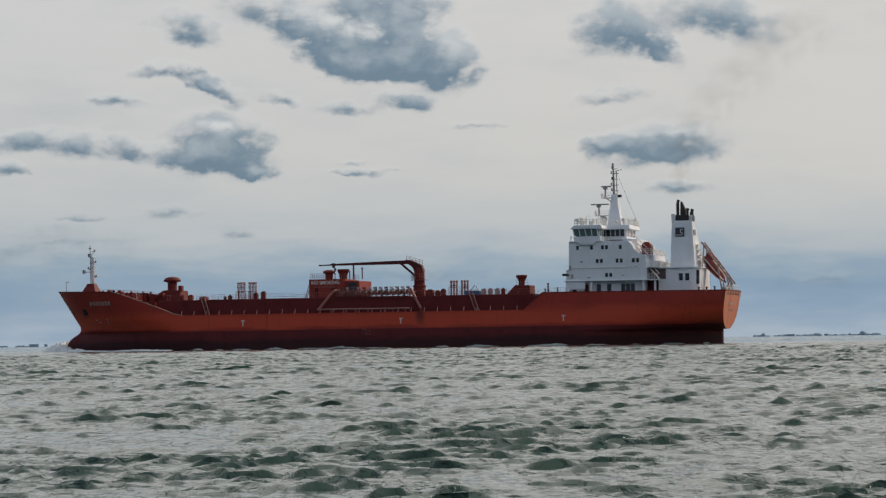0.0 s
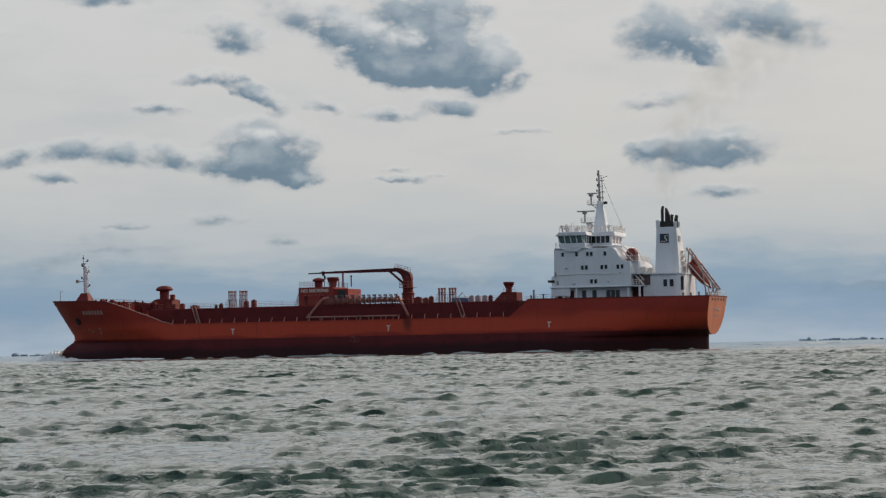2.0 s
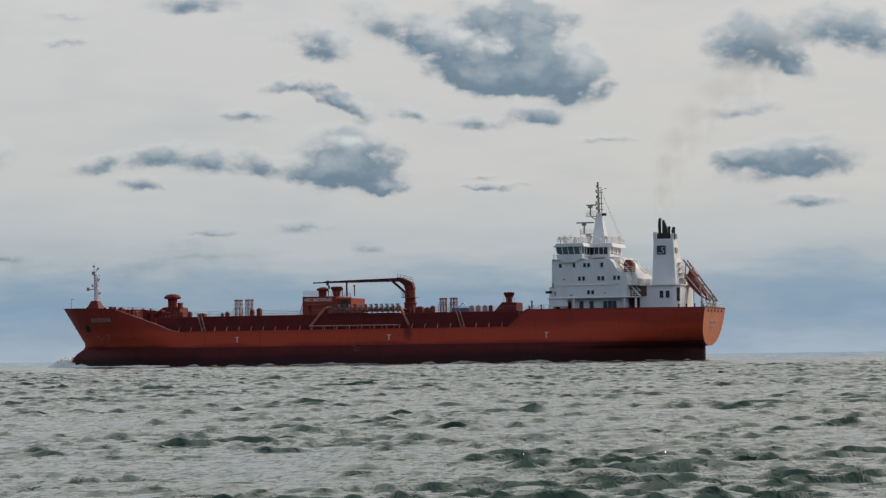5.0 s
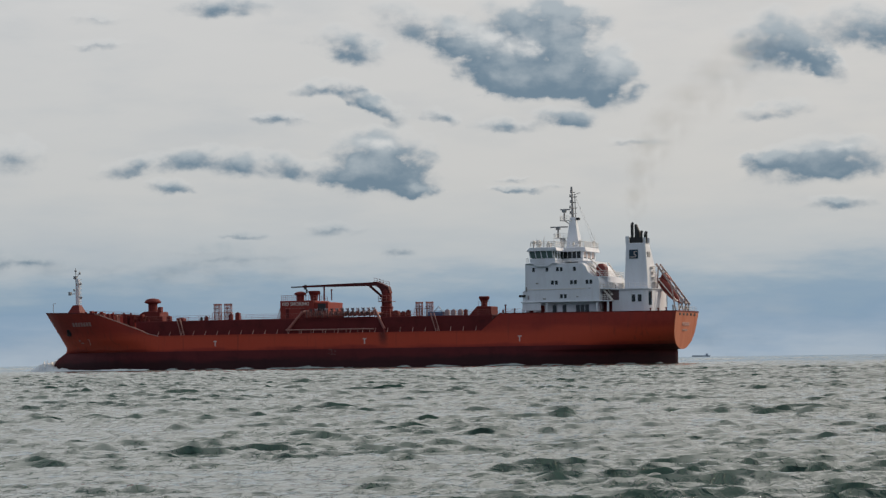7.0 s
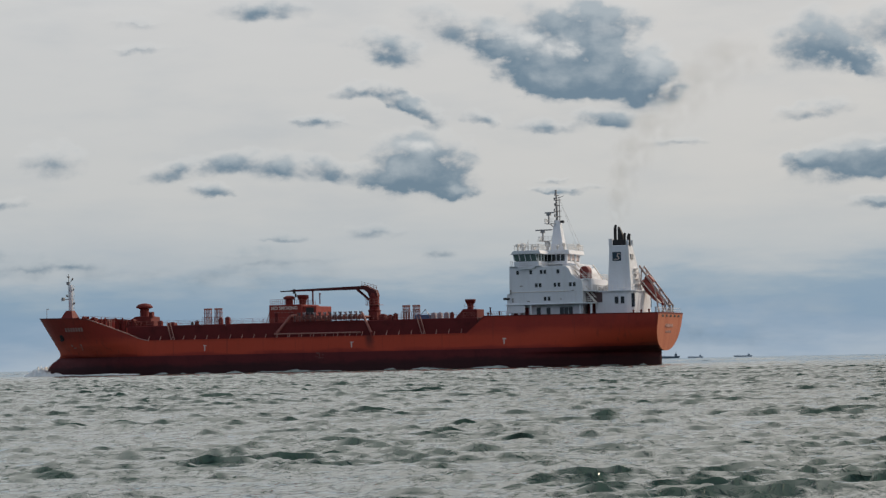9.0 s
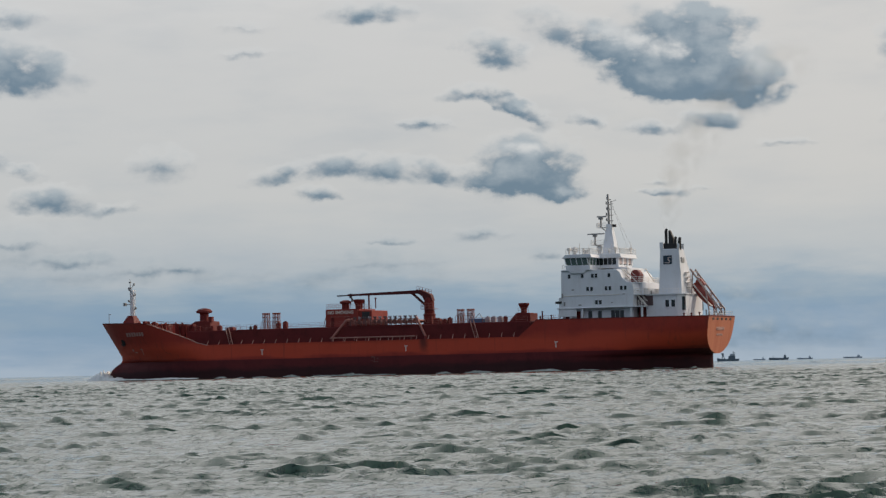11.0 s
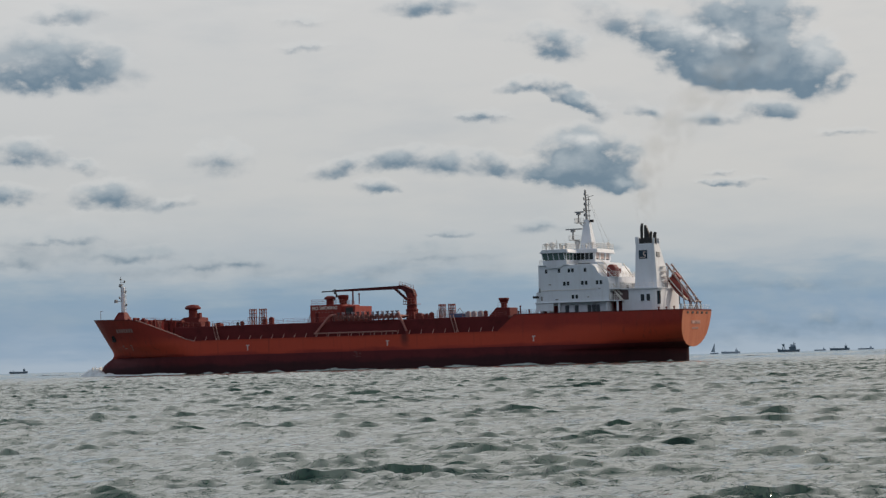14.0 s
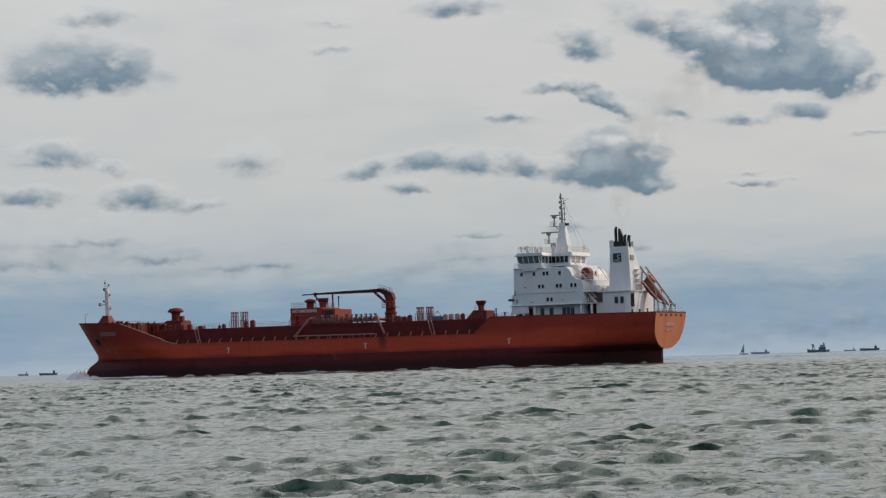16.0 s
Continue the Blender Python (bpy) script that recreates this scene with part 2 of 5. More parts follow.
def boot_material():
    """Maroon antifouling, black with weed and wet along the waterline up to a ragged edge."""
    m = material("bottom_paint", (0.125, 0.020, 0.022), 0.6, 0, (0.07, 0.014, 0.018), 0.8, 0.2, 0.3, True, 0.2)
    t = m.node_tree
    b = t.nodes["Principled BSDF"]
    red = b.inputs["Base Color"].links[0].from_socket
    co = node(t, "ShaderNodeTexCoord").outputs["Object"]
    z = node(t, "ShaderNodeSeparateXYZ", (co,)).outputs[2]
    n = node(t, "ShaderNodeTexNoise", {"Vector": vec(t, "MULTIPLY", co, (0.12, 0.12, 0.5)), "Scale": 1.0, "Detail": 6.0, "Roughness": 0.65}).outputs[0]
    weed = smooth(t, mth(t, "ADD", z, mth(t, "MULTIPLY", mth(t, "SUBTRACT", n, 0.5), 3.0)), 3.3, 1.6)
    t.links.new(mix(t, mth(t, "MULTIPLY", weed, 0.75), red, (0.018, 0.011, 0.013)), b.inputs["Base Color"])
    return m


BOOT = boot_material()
DECKRED = material("deck_paint", (0.125, 0.017, 0.017), 0.65, 0, (0.065, 0.013, 0.014), 0.8, 0.35, 0.3, False, 0.2)
RED = material("red_fittings", (0.150, 0.020, 0.017), 0.6, 0, (0.07, 0.014, 0.013), 0.7, 0.9, 0.3, False, 0.25)
HOUSERED = material("weathered_house_paint", (0.25, 0.038, 0.029), 0.6, 0, (0.13, 0.022, 0.019), 0.7, 0.7, 0.3, True, 0.25)
PALE = material("worn_pale_paint", (0.34, 0.18, 0.15), 0.6, 0, (0.26, 0.10, 0.08), 0.8, 1.5, 0.2)
FAINT = material("faint_mark_paint", (0.15, 0.05, 0.045), 0.6, 0, (0.08, 0.02, 0.02), 0.8, 1.2)
RAIL = material("rail_paint", (0.28, 0.10, 0.08), 0.5, 0, (0.17, 0.055, 0.045), 0.6, 1.2)
WHITE = material("white_paint", (0.70, 0.735, 0.79), 0.5, 0, (0.46, 0.45, 0.46), 0.4, 0.55, 0.15, True)
CREAM = material("white_rail_paint", (0.72, 0.70, 0.67), 0.5, 0, (0.5, 0.42, 0.36), 0.5, 1.5)
RAMP = material("weathered_ramp_paint", (0.42, 0.33, 0.31), 0.6, 0, (0.14, 0.09, 0.09), 0.8, 2.0)
STEEL = material("grey_steel", (0.30, 0.30, 0.30), 0.4, 0.6, (0.2, 0.15, 0.12), 0.6, 1.5)
PIPE = material("dark_pipe_paint", (0.10, 0.065, 0.07), 0.5, 0.2, (0.07, 0.03, 0.03), 0.6, 1.5)
PALEPIPE = material("pale_valve_paint", (0.36, 0.30, 0.32), 0.5, 0, (0.2, 0.12, 0.12), 0.6, 1.5)
PANEL = material("pale_panel", (0.55, 0.45, 0.42), 0.5, 0, (0.4, 0.3, 0.28), 0.5, 0.8)
BLACK = material("soot_black", (0.018, 0.018, 0.02), 0.6, 0, (0.05, 0.045, 0.04), 0.6, 1.2)
GLASS = material("dark_window_glass", (0.012, 0.016, 0.018), 0.08)
GREENGLASS = material("green_window_glass", (0.05, 0.10, 0.085), 0.06)
NAVY = material("navy_paint", (0.012, 0.035, 0.06), 0.4)
BOATRED = material("lifeboat_shell", (0.24, 0.038, 0.028), 0.4, 0, (0.15, 0.03, 0.025), 0.5, 0.8)
NAMEPAINT = material("worn_name_paint", (0.40, 0.24, 0.21), 0.6, 0, (0.28, 0.10, 0.08), 0.7, 2.5)
# Darker copy of the fittings' red; the crane's shade is put into it.
SHADEDRED = material("shaded_crane_paint", (0.085, 0.014, 0.015), 0.6, 0, (0.04, 0.010, 0.011), 0.7, 0.9, 0.3, False, 0.25)
LETTER = material("letter_paint", (0.62, 0.52, 0.48), 0.6, 0, (0.4, 0.25, 0.2), 0.5, 2.0)
BLUE = material("blue_cover", (0.05, 0.10, 0.20), 0.6, 0, (0.08, 0.12, 0.18), 0.5, 1.0)
SPRAY = material("white_spray", (0.90, 0.92, 0.92), 0.8, 0, (0.50, 0.57, 0.58), 0.7, 1.2, 0.8)
FOAM = material("foam", (0.46, 0.50, 0.49), 0.6, 0, (0.10, 0.15, 0.13), 1.0, 1.6, 0.8)
# Paler copy of the hull orange; sunlight on the transom is in the colour.
LITORANGE = material("lit_orange_paint", (0.48, 0.16, 0.085), 0.55, 0, (0.36, 0.10, 0.055), 0.7, 0.5, 0.2, True, 0.3)
# Blue-grey distance haze is mixed into the next three colours.
HAZE = material("hazed_dark_steel", (0.10, 0.15, 0.20), 0.8, 0, (0.12, 0.15, 0.19), 0.5, 0.1)
HAZE2 = material("hazed_pale_steel", (0.30, 0.38, 0.47), 0.8, 0, (0.24, 0.30, 0.38), 0.5, 0.1)
HAZYLAND = material("hazed_land", (0.26, 0.36, 0.46), 0.9, 0, (0.32, 0.41, 0.50), 0.6, 0.02)


def water_material():
    m = bpy.data.materials.new("sea_water")
    m.use_nodes = True
    t = m.node_tree
    b = t.nodes["Principled BSDF"]
    b.inputs["Roughness"].default_value = 0.05
    b.inputs["IOR"].default_value = 1.333
    co = node(t, "ShaderNodeTexCoord").outputs["Object"]
    murk = node(t, "ShaderNodeTexNoise", {"Vector": co, "Scale": 0.09, "Detail": 3.0}).outputs[0]
    t.links.new(mix(t, smooth(t, murk, 0.35, 0.65), (0.012, 0.046, 0.034), (0.020, 0.056, 0.042)), b.inputs["Base Color"])
    wide = node(t, "ShaderNodeTexNoise", {"Vector": vec(t, "MULTIPLY", co, (1.0, 0.45, 1.0)), "Scale": 1.5, "Detail": 6.0, "Roughness": 0.6, "Distortion": 0.5})
    crest = node(t, "ShaderNodeTexNoise", {"Vector": vec(t, "MULTIPLY", co, (1.0, 0.4, 1.0)), "Scale": 5.5, "Detail": 4.0, "Roughness": 0.55, "Distortion": 0.8})
    tiny = node(t, "ShaderNodeTexNoise", {"Vector": co, "Scale": 9.0, "Detail": 3.0, "Roughness": 0.6})
    hgt = mth(t, "ADD", mth(t, "ADD", mth(t, "MULTIPLY", wide.outputs[0], 0.055), mth(t, "MULTIPLY", smooth(t, crest.outputs[0], 0.45, 0.75), 0.042)), mth(t, "MULTIPLY", tiny.outputs[0], 0.004))
    bump = node(t, "ShaderNodeBump", {"Height": hgt, "Strength": 1.0, "Distance": 1.0})
    t.links.new(bump.outputs[0], b.inputs["Normal"])
    return m


WATER = water_material()

# ---- building helpers ----


def mesh(name, bm, mat, smooth_faces=False):
    me = bpy.data.meshes.new(name)
    bmesh.ops.recalc_face_normals(bm, faces=bm.faces[:])
    bm.to_mesh(me)
    bm.free()
    me.materials.append(mat)
    if smooth_faces:
        me.polygons.foreach_set("use_smooth", [True] * len(me.polygons))
    return me


def part(name, bm, mat, parent, label="", smooth_faces=False):
    ob = new(name, mesh(name, bm, mat, smooth_faces))
    ob.parent = parent
    return tagged(ob, label)


def box(bm, x0, x1, y0, y1, z0, z1):
    m = Matrix.LocRotScale(((x0 + x1) / 2, (y0 + y1) / 2, (z0 + z1) / 2), None, (abs(x1 - x0), abs(y1 - y0), abs(z1 - z0)))
    bmesh.ops.create_cube(bm, size=1, matrix=m)
    return bm


def bevel(bm, w, seg=1):
    bmesh.ops.bevel(bm, geom=bm.edges[:], offset=w, segments=seg, affect="EDGES", clamp_overlap=True)
    return bm


def bbox(x0, x1, y0, y1, z0, z1, w=0.05):
    return bevel(box(bmesh.new(), x0, x1, y0, y1, z0, z1), w)


def rod(bm, a, b, r, r2=None, seg=8):
    a, b = Vector(a), Vector(b)
    d = b - a
    m = Matrix.Translation((a + b) / 2) @ d.to_track_quat("Z", "Y").to_matrix().to_4x4()
    bmesh.ops.create_cone(bm, cap_ends=True, segments=seg, radius1=r, radius2=r if r2 is None else r2, depth=d.length, matrix=m)
    return bm


def prism(bm, outline, y0, y1):
    """An outline of (x, z), drawn out from y0 to y1."""
    a = [bm.verts.new((x, y0, z)) for x, z in outline]
    b = [bm.verts.new((x, y1, z)) for x, z in outline]
    bm.faces.new(a)
    bm.faces.new(b[::-1])
    for i in range(len(a)):
        j = (i + 1) % len(a)
        bm.faces.new((a[i], b[i], b[j], a[j]))
    return bm


def skin(bm, rows, closed=False):
    """Faces between rows of points."""
    vs = [[bm.verts.new(p) for p in r] for r in rows]
    for a, b in zip(vs, vs[1:]):
        n = len(a)
        for i in range(n if closed else n - 1):
            j = (i + 1) % n
            bm.faces.new((a[i], a[j], b[j], b[i]))
    return vs


def lathe(bm, x, y, prof, seg=16):
    rows = [[(x + r * math.cos(2 * math.pi * k / seg), y + r * math.sin(2 * math.pi * k / seg), z) for k in range(seg)] for r, z in prof]
    vs = skin(bm, rows, True)
    bm.faces.new(vs[0][::-1])
    bm.faces.new(vs[-1])
    return bm


def rails(bm, path, h=1.05, step=1.6, bars=3, r=0.035):
    """A guard rail along a path of points: posts and bars."""
    for a, b in zip(path, path[1:]):
        a, b = Vector(a), Vector(b)
        n = max(1, round((b - a).length / step))
        for k in range(n + 1):
            p = a.lerp(b, k / n)
            rod(bm, p, p + Vector((0, 0, h)), r, seg=5)
        for k in range(1, bars + 1):
            z = Vector((0, 0, h * k / bars))
            rod(bm, a + z, b + z, r * 0.8, seg=5)
    return bm


# ---- the sea ----


def gusts(px, py, seed):
    """Cells of rougher and calmer water, a few metres across."""
    rng = np.random.default_rng(seed + 50)
    g = np.zeros_like(px)
    for k in range(9):
        lam, a = 1.6 * 11 ** rng.random(), rng.uniform(0, math.pi)
        g += np.sin((px * math.cos(a) * 1.2 + py * math.sin(a) * 0.8) * 2 * math.pi / lam + rng.random() * 6.283)
    return 0.66 + 0.34 * np.clip(g / 2.1, -1.1, 1.9)


def swell(px, py, spacing, seed, lo, hi, n, slope, spread):
    """Heights and sideways pushes of a sea of n sines at points px, py; where points lie far apart the short waves give way to longer ones."""
    rng = np.random.default_rng(seed)
    z, dx, dy, left = (np.zeros_like(px) for _ in range(4))
    rough, total = gusts(px, py, seed), 0.0
    for k in range(n):
        f = (k + rng.random()) / n
        lam = lo * (hi / lo) ** f
        ang = rng.normal(0, spread * (1.3 - 0.6 * f))
        kx, ky = 2 * math.pi / lam * math.sin(ang), -2 * math.pi / lam * math.cos(ang)
        steep = slope * (0.22 + math.exp(-(math.log(lam / 0.36) / 0.9) ** 2)) * (0.6 + 0.8 * rng.random())
        keep = np.clip((lam / spacing - 1.2) / 1.4, 0, 1)
        total += steep * steep
        left += (steep * keep) ** 2
        a = keep * (steep * lam / (2 * math.pi))
        ph = kx * px + ky * py + rng.random() * 6.283
        c, q = np.cos(ph), np.sin(ph)
        z += a * c
        dx -= a * math.sin(ang) * q
        dy += a * math.cos(ang) * q
    rough = rough * np.minimum(2.2, np.sqrt(total / np.maximum(left, total * 0.01)))
    return z * rough, dx * rough, dy * rough


def wave_rows(near, far, fine, most, knee):
    """Distances of the rows of points: close together near the shore, wider apart past the knee."""
    r, rr = near, []
    while r < far:
        rr.append(r)
        r += min(fine * r, most) if r < knee else most * (r / knee) ** 2
    return np.array(rr)


def sheet(name, rr, az0, az1, columns, level, seed, lo, hi, n, steep, spread, push=(0, 0), coarse=False):
    """A fan of sea surface with sharp crests that lean the way the waves run."""
    aa = np.radians(np.linspace(az0, az1, columns))
    R, A = np.meshgrid(rr, aa, indexing="ij")
    px, py = R * np.sin(A) + push[0], R * np.cos(A) + push[1]
    step = np.maximum(np.gradient(rr)[:, None] * 0.6, R * (aa[1] - aa[0]))
    z, dx, dy = swell(px, py, np.full_like(R, 0.5) if coarse else step, seed, lo, hi, n, steep, spread)
    co = np.stack([px + 1.15 * dx, py + 1.15 * dy - 0.35 * np.maximum(z, 0), z + level], -1).reshape(-1, 3)
    nr, nc = R.shape
    i = np.arange(nr * nc).reshape(nr, nc)
    q = np.stack([i[:-1, :-1], i[:-1, 1:], i[1:, 1:], i[1:, :-1]], -1).reshape(-1, 4)
    me = bpy.data.meshes.new(name)
    me.vertices.add(len(co))
    me.vertices.foreach_set("co", co.ravel())
    me.loops.add(q.size)
    me.loops.foreach_set("vertex_index", q.ravel())
    me.polygons.add(len(q))
    me.polygons.foreach_set("loop_start", np.arange(0, q.size, 4))
    me.polygons.foreach_set("use_smooth", np.ones(len(q), bool))
    me.update(calc_edges=True)
    if me.polygons[0].normal.z < 0:
        me.flip_normals()
    me.materials.append(WATER)
    return new(name, me)


def ground_sheet():
    bm = bmesh.new()
    rr = [0.01, 4, 10, 30, 100, 300, 700, 1200, 2000, 3000, 4000, 4950]
    rows = [[(r * math.cos(k * math.pi / 48), r * math.sin(k * math.pi / 48), -0.5) for k in range(96)] for r in rr]
    vs = skin(bm, rows, True)
    bm.faces.new(vs[0])
    me = mesh("water", bm, WATER, True)
    if me.polygons[200].normal.z < 0:
        me.flip_normals()
    return new("water", me)


tagged(ground_sheet(), "grey-green open sea reaching the horizon", "sea", kind="structure")
long_waves = tagged(sheet("wave_field", wave_rows(19, 900, 0.0045, 0.30, 220), -18.8, 12.8, 760, 0.0, 3, 0.13, 3.8, 84, 0.066, 0.30, (0, -9.5)),
                    "choppy grey-green waves with steep dark crests", "waves", kind="stuff")
cross_waves = tagged(sheet("wave_field", wave_rows(19, 450, 0.006, 0.45, 180), -18.8, 12.8, 520, -0.02, 8, 0.15, 2.4, 60, 0.070, 0.46, (0, -9.5)),
                     "short crossing green-grey chop on the sea", "waves", kind="stuff")
tagged(sheet("wave_field", np.geomspace(900, 4900, 190), -20, 14, 420, -0.05, 12, 5.0, 24.0, 30, 0.075, 0.5, (0, 0), True),
       "far rough water under the horizon", "waves", kind="stuff")

# ---- the tanker: x runs from the stern to the bow, y to port, z up ----
LENGTH, HALF = 138.0, 11.0
SHIP_START, SHIP_WAY, SHIP_SPEED, SHIP_SINK = Vector((65.03, 482.64, 0)), 163.03, 5.766, -0.4


def deck_edge(s):
    """Height of the hull's upper edge along the ship."""
    pts = ((0, 10.35), (34.3, 10.5), (37.9, 7.2), (107.5, 7.3), (109.2, 7.5), (112.0, 8.7), (121, 12.0), (124, 12.3), (138, 12.65))
    for (a, za), (b, zb) in zip(pts, pts[1:]):
        if s <= b:
            return za + (zb - za) * (s - a) / (b - a)
    return pts[-1][1]


def stem(z):
    """The stem's profile: raked above the boot topping, running out into the bulb below it."""
    pts = ((-3, 135.0), (0.5, 136.3), (1.6, 136.2), (2.6, 135.6), (3.2, 134.9), (3.7, 134.1), (4.15, 133.4), (5.0, 132.9), (14, 138.84))
    for (a, xa), (b, xb) in zip(pts, pts[1:]):
        if z <= b:
            return xa + (xb - xa) * (z - a) / (b - a)
    return pts[-1][1]


def aft(z):
    """The raked transom: its place along the ship at a height."""
    return -0.5 + 1.2 * (10.35 - z) / 7.25


def hull_point(s, z):
    """A point of the port side: s counts along the deck, z is the height."""
    if s > 98:
        x = 98 + (s - 98) * (stem(z) - 98) / (LENGTH - 98)
        full = 102 + 1.15 * max(0, min(z, 12))
        u = max(0.0, (x - full) / (stem(z) - full))
        b = HALF * max(0.0, 1 - u ** (1.9 if z > 6 else 1.5)) ** (0.85 if z > 4.5 else 1.25)
        return x, b
    end = aft(z) if z > 3.12 else 1.5
    half = 8.9 * (1 - (1 - min(1.0, (z - 3.1) / 7.25)) ** 3) ** 0.5 if z > 3.1 else 0.0
    x = end + s * (98 - end) / 98
    run = 17 + 16 * max(0.0, min(1.0, (8 - z) / 9))
    u = min(1.0, (x - end) / run)
    b = half + (HALF - half) * (1 - (1 - u) ** 2.2)
    return x, b


STATIONS = [0, 0.6, 1.5, 3, 5, 7, 9, 12, 15, 18, 22, 26, 30, 34.3, 35.5, 36.7, 37.9, 45, 55, 65, 75, 85, 95, 98, 102, 105, 107.5, 110, 112, 114, 116,
            118, 120, 121, 123, 125, 127, 129, 131, 132.5, 134, 135, 136, 136.8, 137.4, 138]


def hull_half(low, side):
    rows = []
    for s in STATIONS:
        zt = deck_edge(s)
        zs = [-3, -1, 0.5, 1.6, 2.6, 3.1, 3.15, 3.3, 3.7, 4.15] if low else [4.15, 4.7, 5.4, 6.2, 7.0] + [7.0 + (zt - 7.0) * k / 4 for k in (1, 2, 3, 4)]
        row = []
        for z in zs:
            x, b = hull_point(s, z)
            row.append((x, side * b, z))
        rows.append(row)
    return rows


def hull_shell(low):
    bm = bmesh.new()
    for side in (1, -1):
        skin(bm, hull_half(low, side))
    if low:
        ends = hull_half(low, 1)[0]
        skin(bm, [ends, [(x, -y, z) for x, y, z in ends]])
    bmesh.ops.remove_doubles(bm, verts=bm.verts[:], dist=0.002)
    return bm


def deck_plate(s0, s1, z, inset, thick=0.15):
    bm = bmesh.new()
    ss = [s for s in STATIONS if s0 < s < s1]
    port = [hull_point(s, z) for s in [s0, *ss, s1]]
    out = [(x, max(0.0, b - inset), z) for x, b in port]
    skin(bm, [out, [(x, -y, zz) for x, y, zz in out]])
    bmesh.ops.remove_doubles(bm, verts=bm.verts[:], dist=0.002)
    g = bmesh.ops.extrude_face_region(bm, geom=bm.faces[:])
    bmesh.ops.translate(bm, verts=[v for v in g["geom"] if isinstance(v, bmesh.types.BMVert)], vec=(0, 0, -thick))
    return bm


ship = tagged(new("tanker_ship"), "red chemical tanker with white deckhouse under way at sea", "ship")
hull = part("hull", hull_shell(False), HULL, ship, "orange-red painted steel hull sides")
hull.data.polygons.foreach_set("use_smooth", [True] * len(hull.data.polygons))
bm = bmesh.new()
ends = [(aft(z) - 0.03, hull_point(0, z)[1], z) for z in (3.1, 3.12, 3.16, 3.25, 3.4, 3.7, 4.15, 4.8, 5.6, 6.6, 7.8, 9.0, 10.35)]
skin(bm, [ends, [(x, -y, z) for x, y, z in ends]])
part("transom", bm, LITORANGE, ship, "flat orange transom with sunlight in its colour")
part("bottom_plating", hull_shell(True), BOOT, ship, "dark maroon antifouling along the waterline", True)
part("main_deck", deck_plate(36.8, 108, 6.95, 0.12), DECKRED, ship, "dark red main deck")
part("poop_deck", deck_plate(0.1, 35.2, 9.55, 0.15), DECKRED, ship, "dark red poop deck")
part("forecastle_deck", deck_plate(112, 137.0, 8.6, 0.3), DECKRED, ship, "dark red forecastle deck")


def cap_rail(s0, s1, side):
    """A flat bar on the bulwark's upper edge, on one side."""
    bm = bmesh.new()
    ss = [s0, *[s for s in STATIONS if s0 < s < s1], s1]
    rows = []
    for s in ss:
        z = deck_edge(s)
        x, b = hull_point(s, z)
        rows.append([(x, side * (b + 0.05), z - 0.1), (x, side * (b + 0.05), z + 0.07), (x, side * max(0, b - 0.28), z + 0.07), (x, side * max(0, b - 0.28), z - 0.1)])
    skin(bm, rows, True)
    return bm


for side in (1, -1):
    part("cap_rail", cap_rail(0, 37.9, side), RED, ship)
    part("cap_rail", cap_rail(107.5, 121.5, side), PALE, ship, "pale worn bulwark rail")
    part("cap_rail", cap_rail(121.5, 138, side), RED, ship)
    part("fender_bar", cap_rail(37.9, 107.5, side), HULL, ship)

# stern plate's upper rim with its freeing ports
bm = bmesh.new()
box(bm, -0.58, -0.3, -8.7, 8.7, 10.2, 10.45)
part("stern_rim", bm, RED, ship)
for k in range(5):
    part("freeing_port", bbox(-0.52, -0.3, 5.2 - 2.9 * k, 6.3 - 2.9 * k, 9.55, 10.0, 0.02), BLACK, ship)
# trunk deck
bm = bmesh.new()
prism(bm, [(36.5, 7.0), (111.0, 7.0), (113.0, 8.6), (113.0, 10.35), (36.5, 10.35)], -8.2, 8.2)
bevel(bm, 0.12)
part("trunk", bm, DECKRED, ship, "dark red raised cargo trunk")
# brackets from the main deck to the trunk side
made = None
for k in range(27):
    x = 39.2 + 2.62 * k
    if made is None:
        bm = bmesh.new()
        rod(bm, (0.3, 8.7, 8.15), (0.0, 10.2, 7.05), 0.08, seg=6)
        box(bm, -0.03, 0.03, 8.2, 9.9, 7.0, 7.3)
        made = mesh("bracket", bm, PALE)
    ob = new("bracket", made)
    ob.parent, ob.location = ship, (x, 0, 0)
    ob = new("bracket", made)
    ob.parent, ob.location, ob.scale = ship, (x, 0, 0), (1, -1, 1)


def side_ladder(x):
    bm = bmesh.new()
    for dx in (0, 0.75):
        rod(bm, (x + dx, 8.5, 10.9), (x - 1.5 + dx, 9.6, 7.3), 0.09, seg=6)
    for k in range(10):
        f = k / 9
        box(bm, x - 1.5 * f, x - 1.5 * f + 0.75, 8.5 + 1.1 * f - 0.12, 8.5 + 1.1 * f + 0.12, 10.8 - 3.4 * f, 10.85 - 3.4 * f)
    return bm


part("side_ladder", side_ladder(103.0), PALE, ship, "pale steel ladder up the trunk")
part("side_ladder", side_ladder(48.3), PALE, ship, "pale steel ladder up the trunk")
for y in (7.9, -7.9):
    part("trunk_railing", rails(bmesh.new(), [(37, y, 10.35), (111, y, 10.35)], 1.0, 2.4, 3, 0.025), RAIL, ship, "thin red guard rail")

# ---- forecastle ----
bm = bmesh.new()
skin(bm, [[(132.6, 1.3, 12.0), (129.0, 1.8, 12.0), (129.0, -1.8, 12.0), (132.6, -1.3, 12.0)],
          [(131.3, 0.6, 14.2), (129.9, 0.7, 14.2), (129.9, -0.7, 14.2), (131.3, -0.6, 14.2)]], True)
box(bm, 128.6, 133.0, -2.2, 2.2, 11.4, 12.05)
part("mast_pedestal", bm, RED, ship, "red tapered mast pedestal")
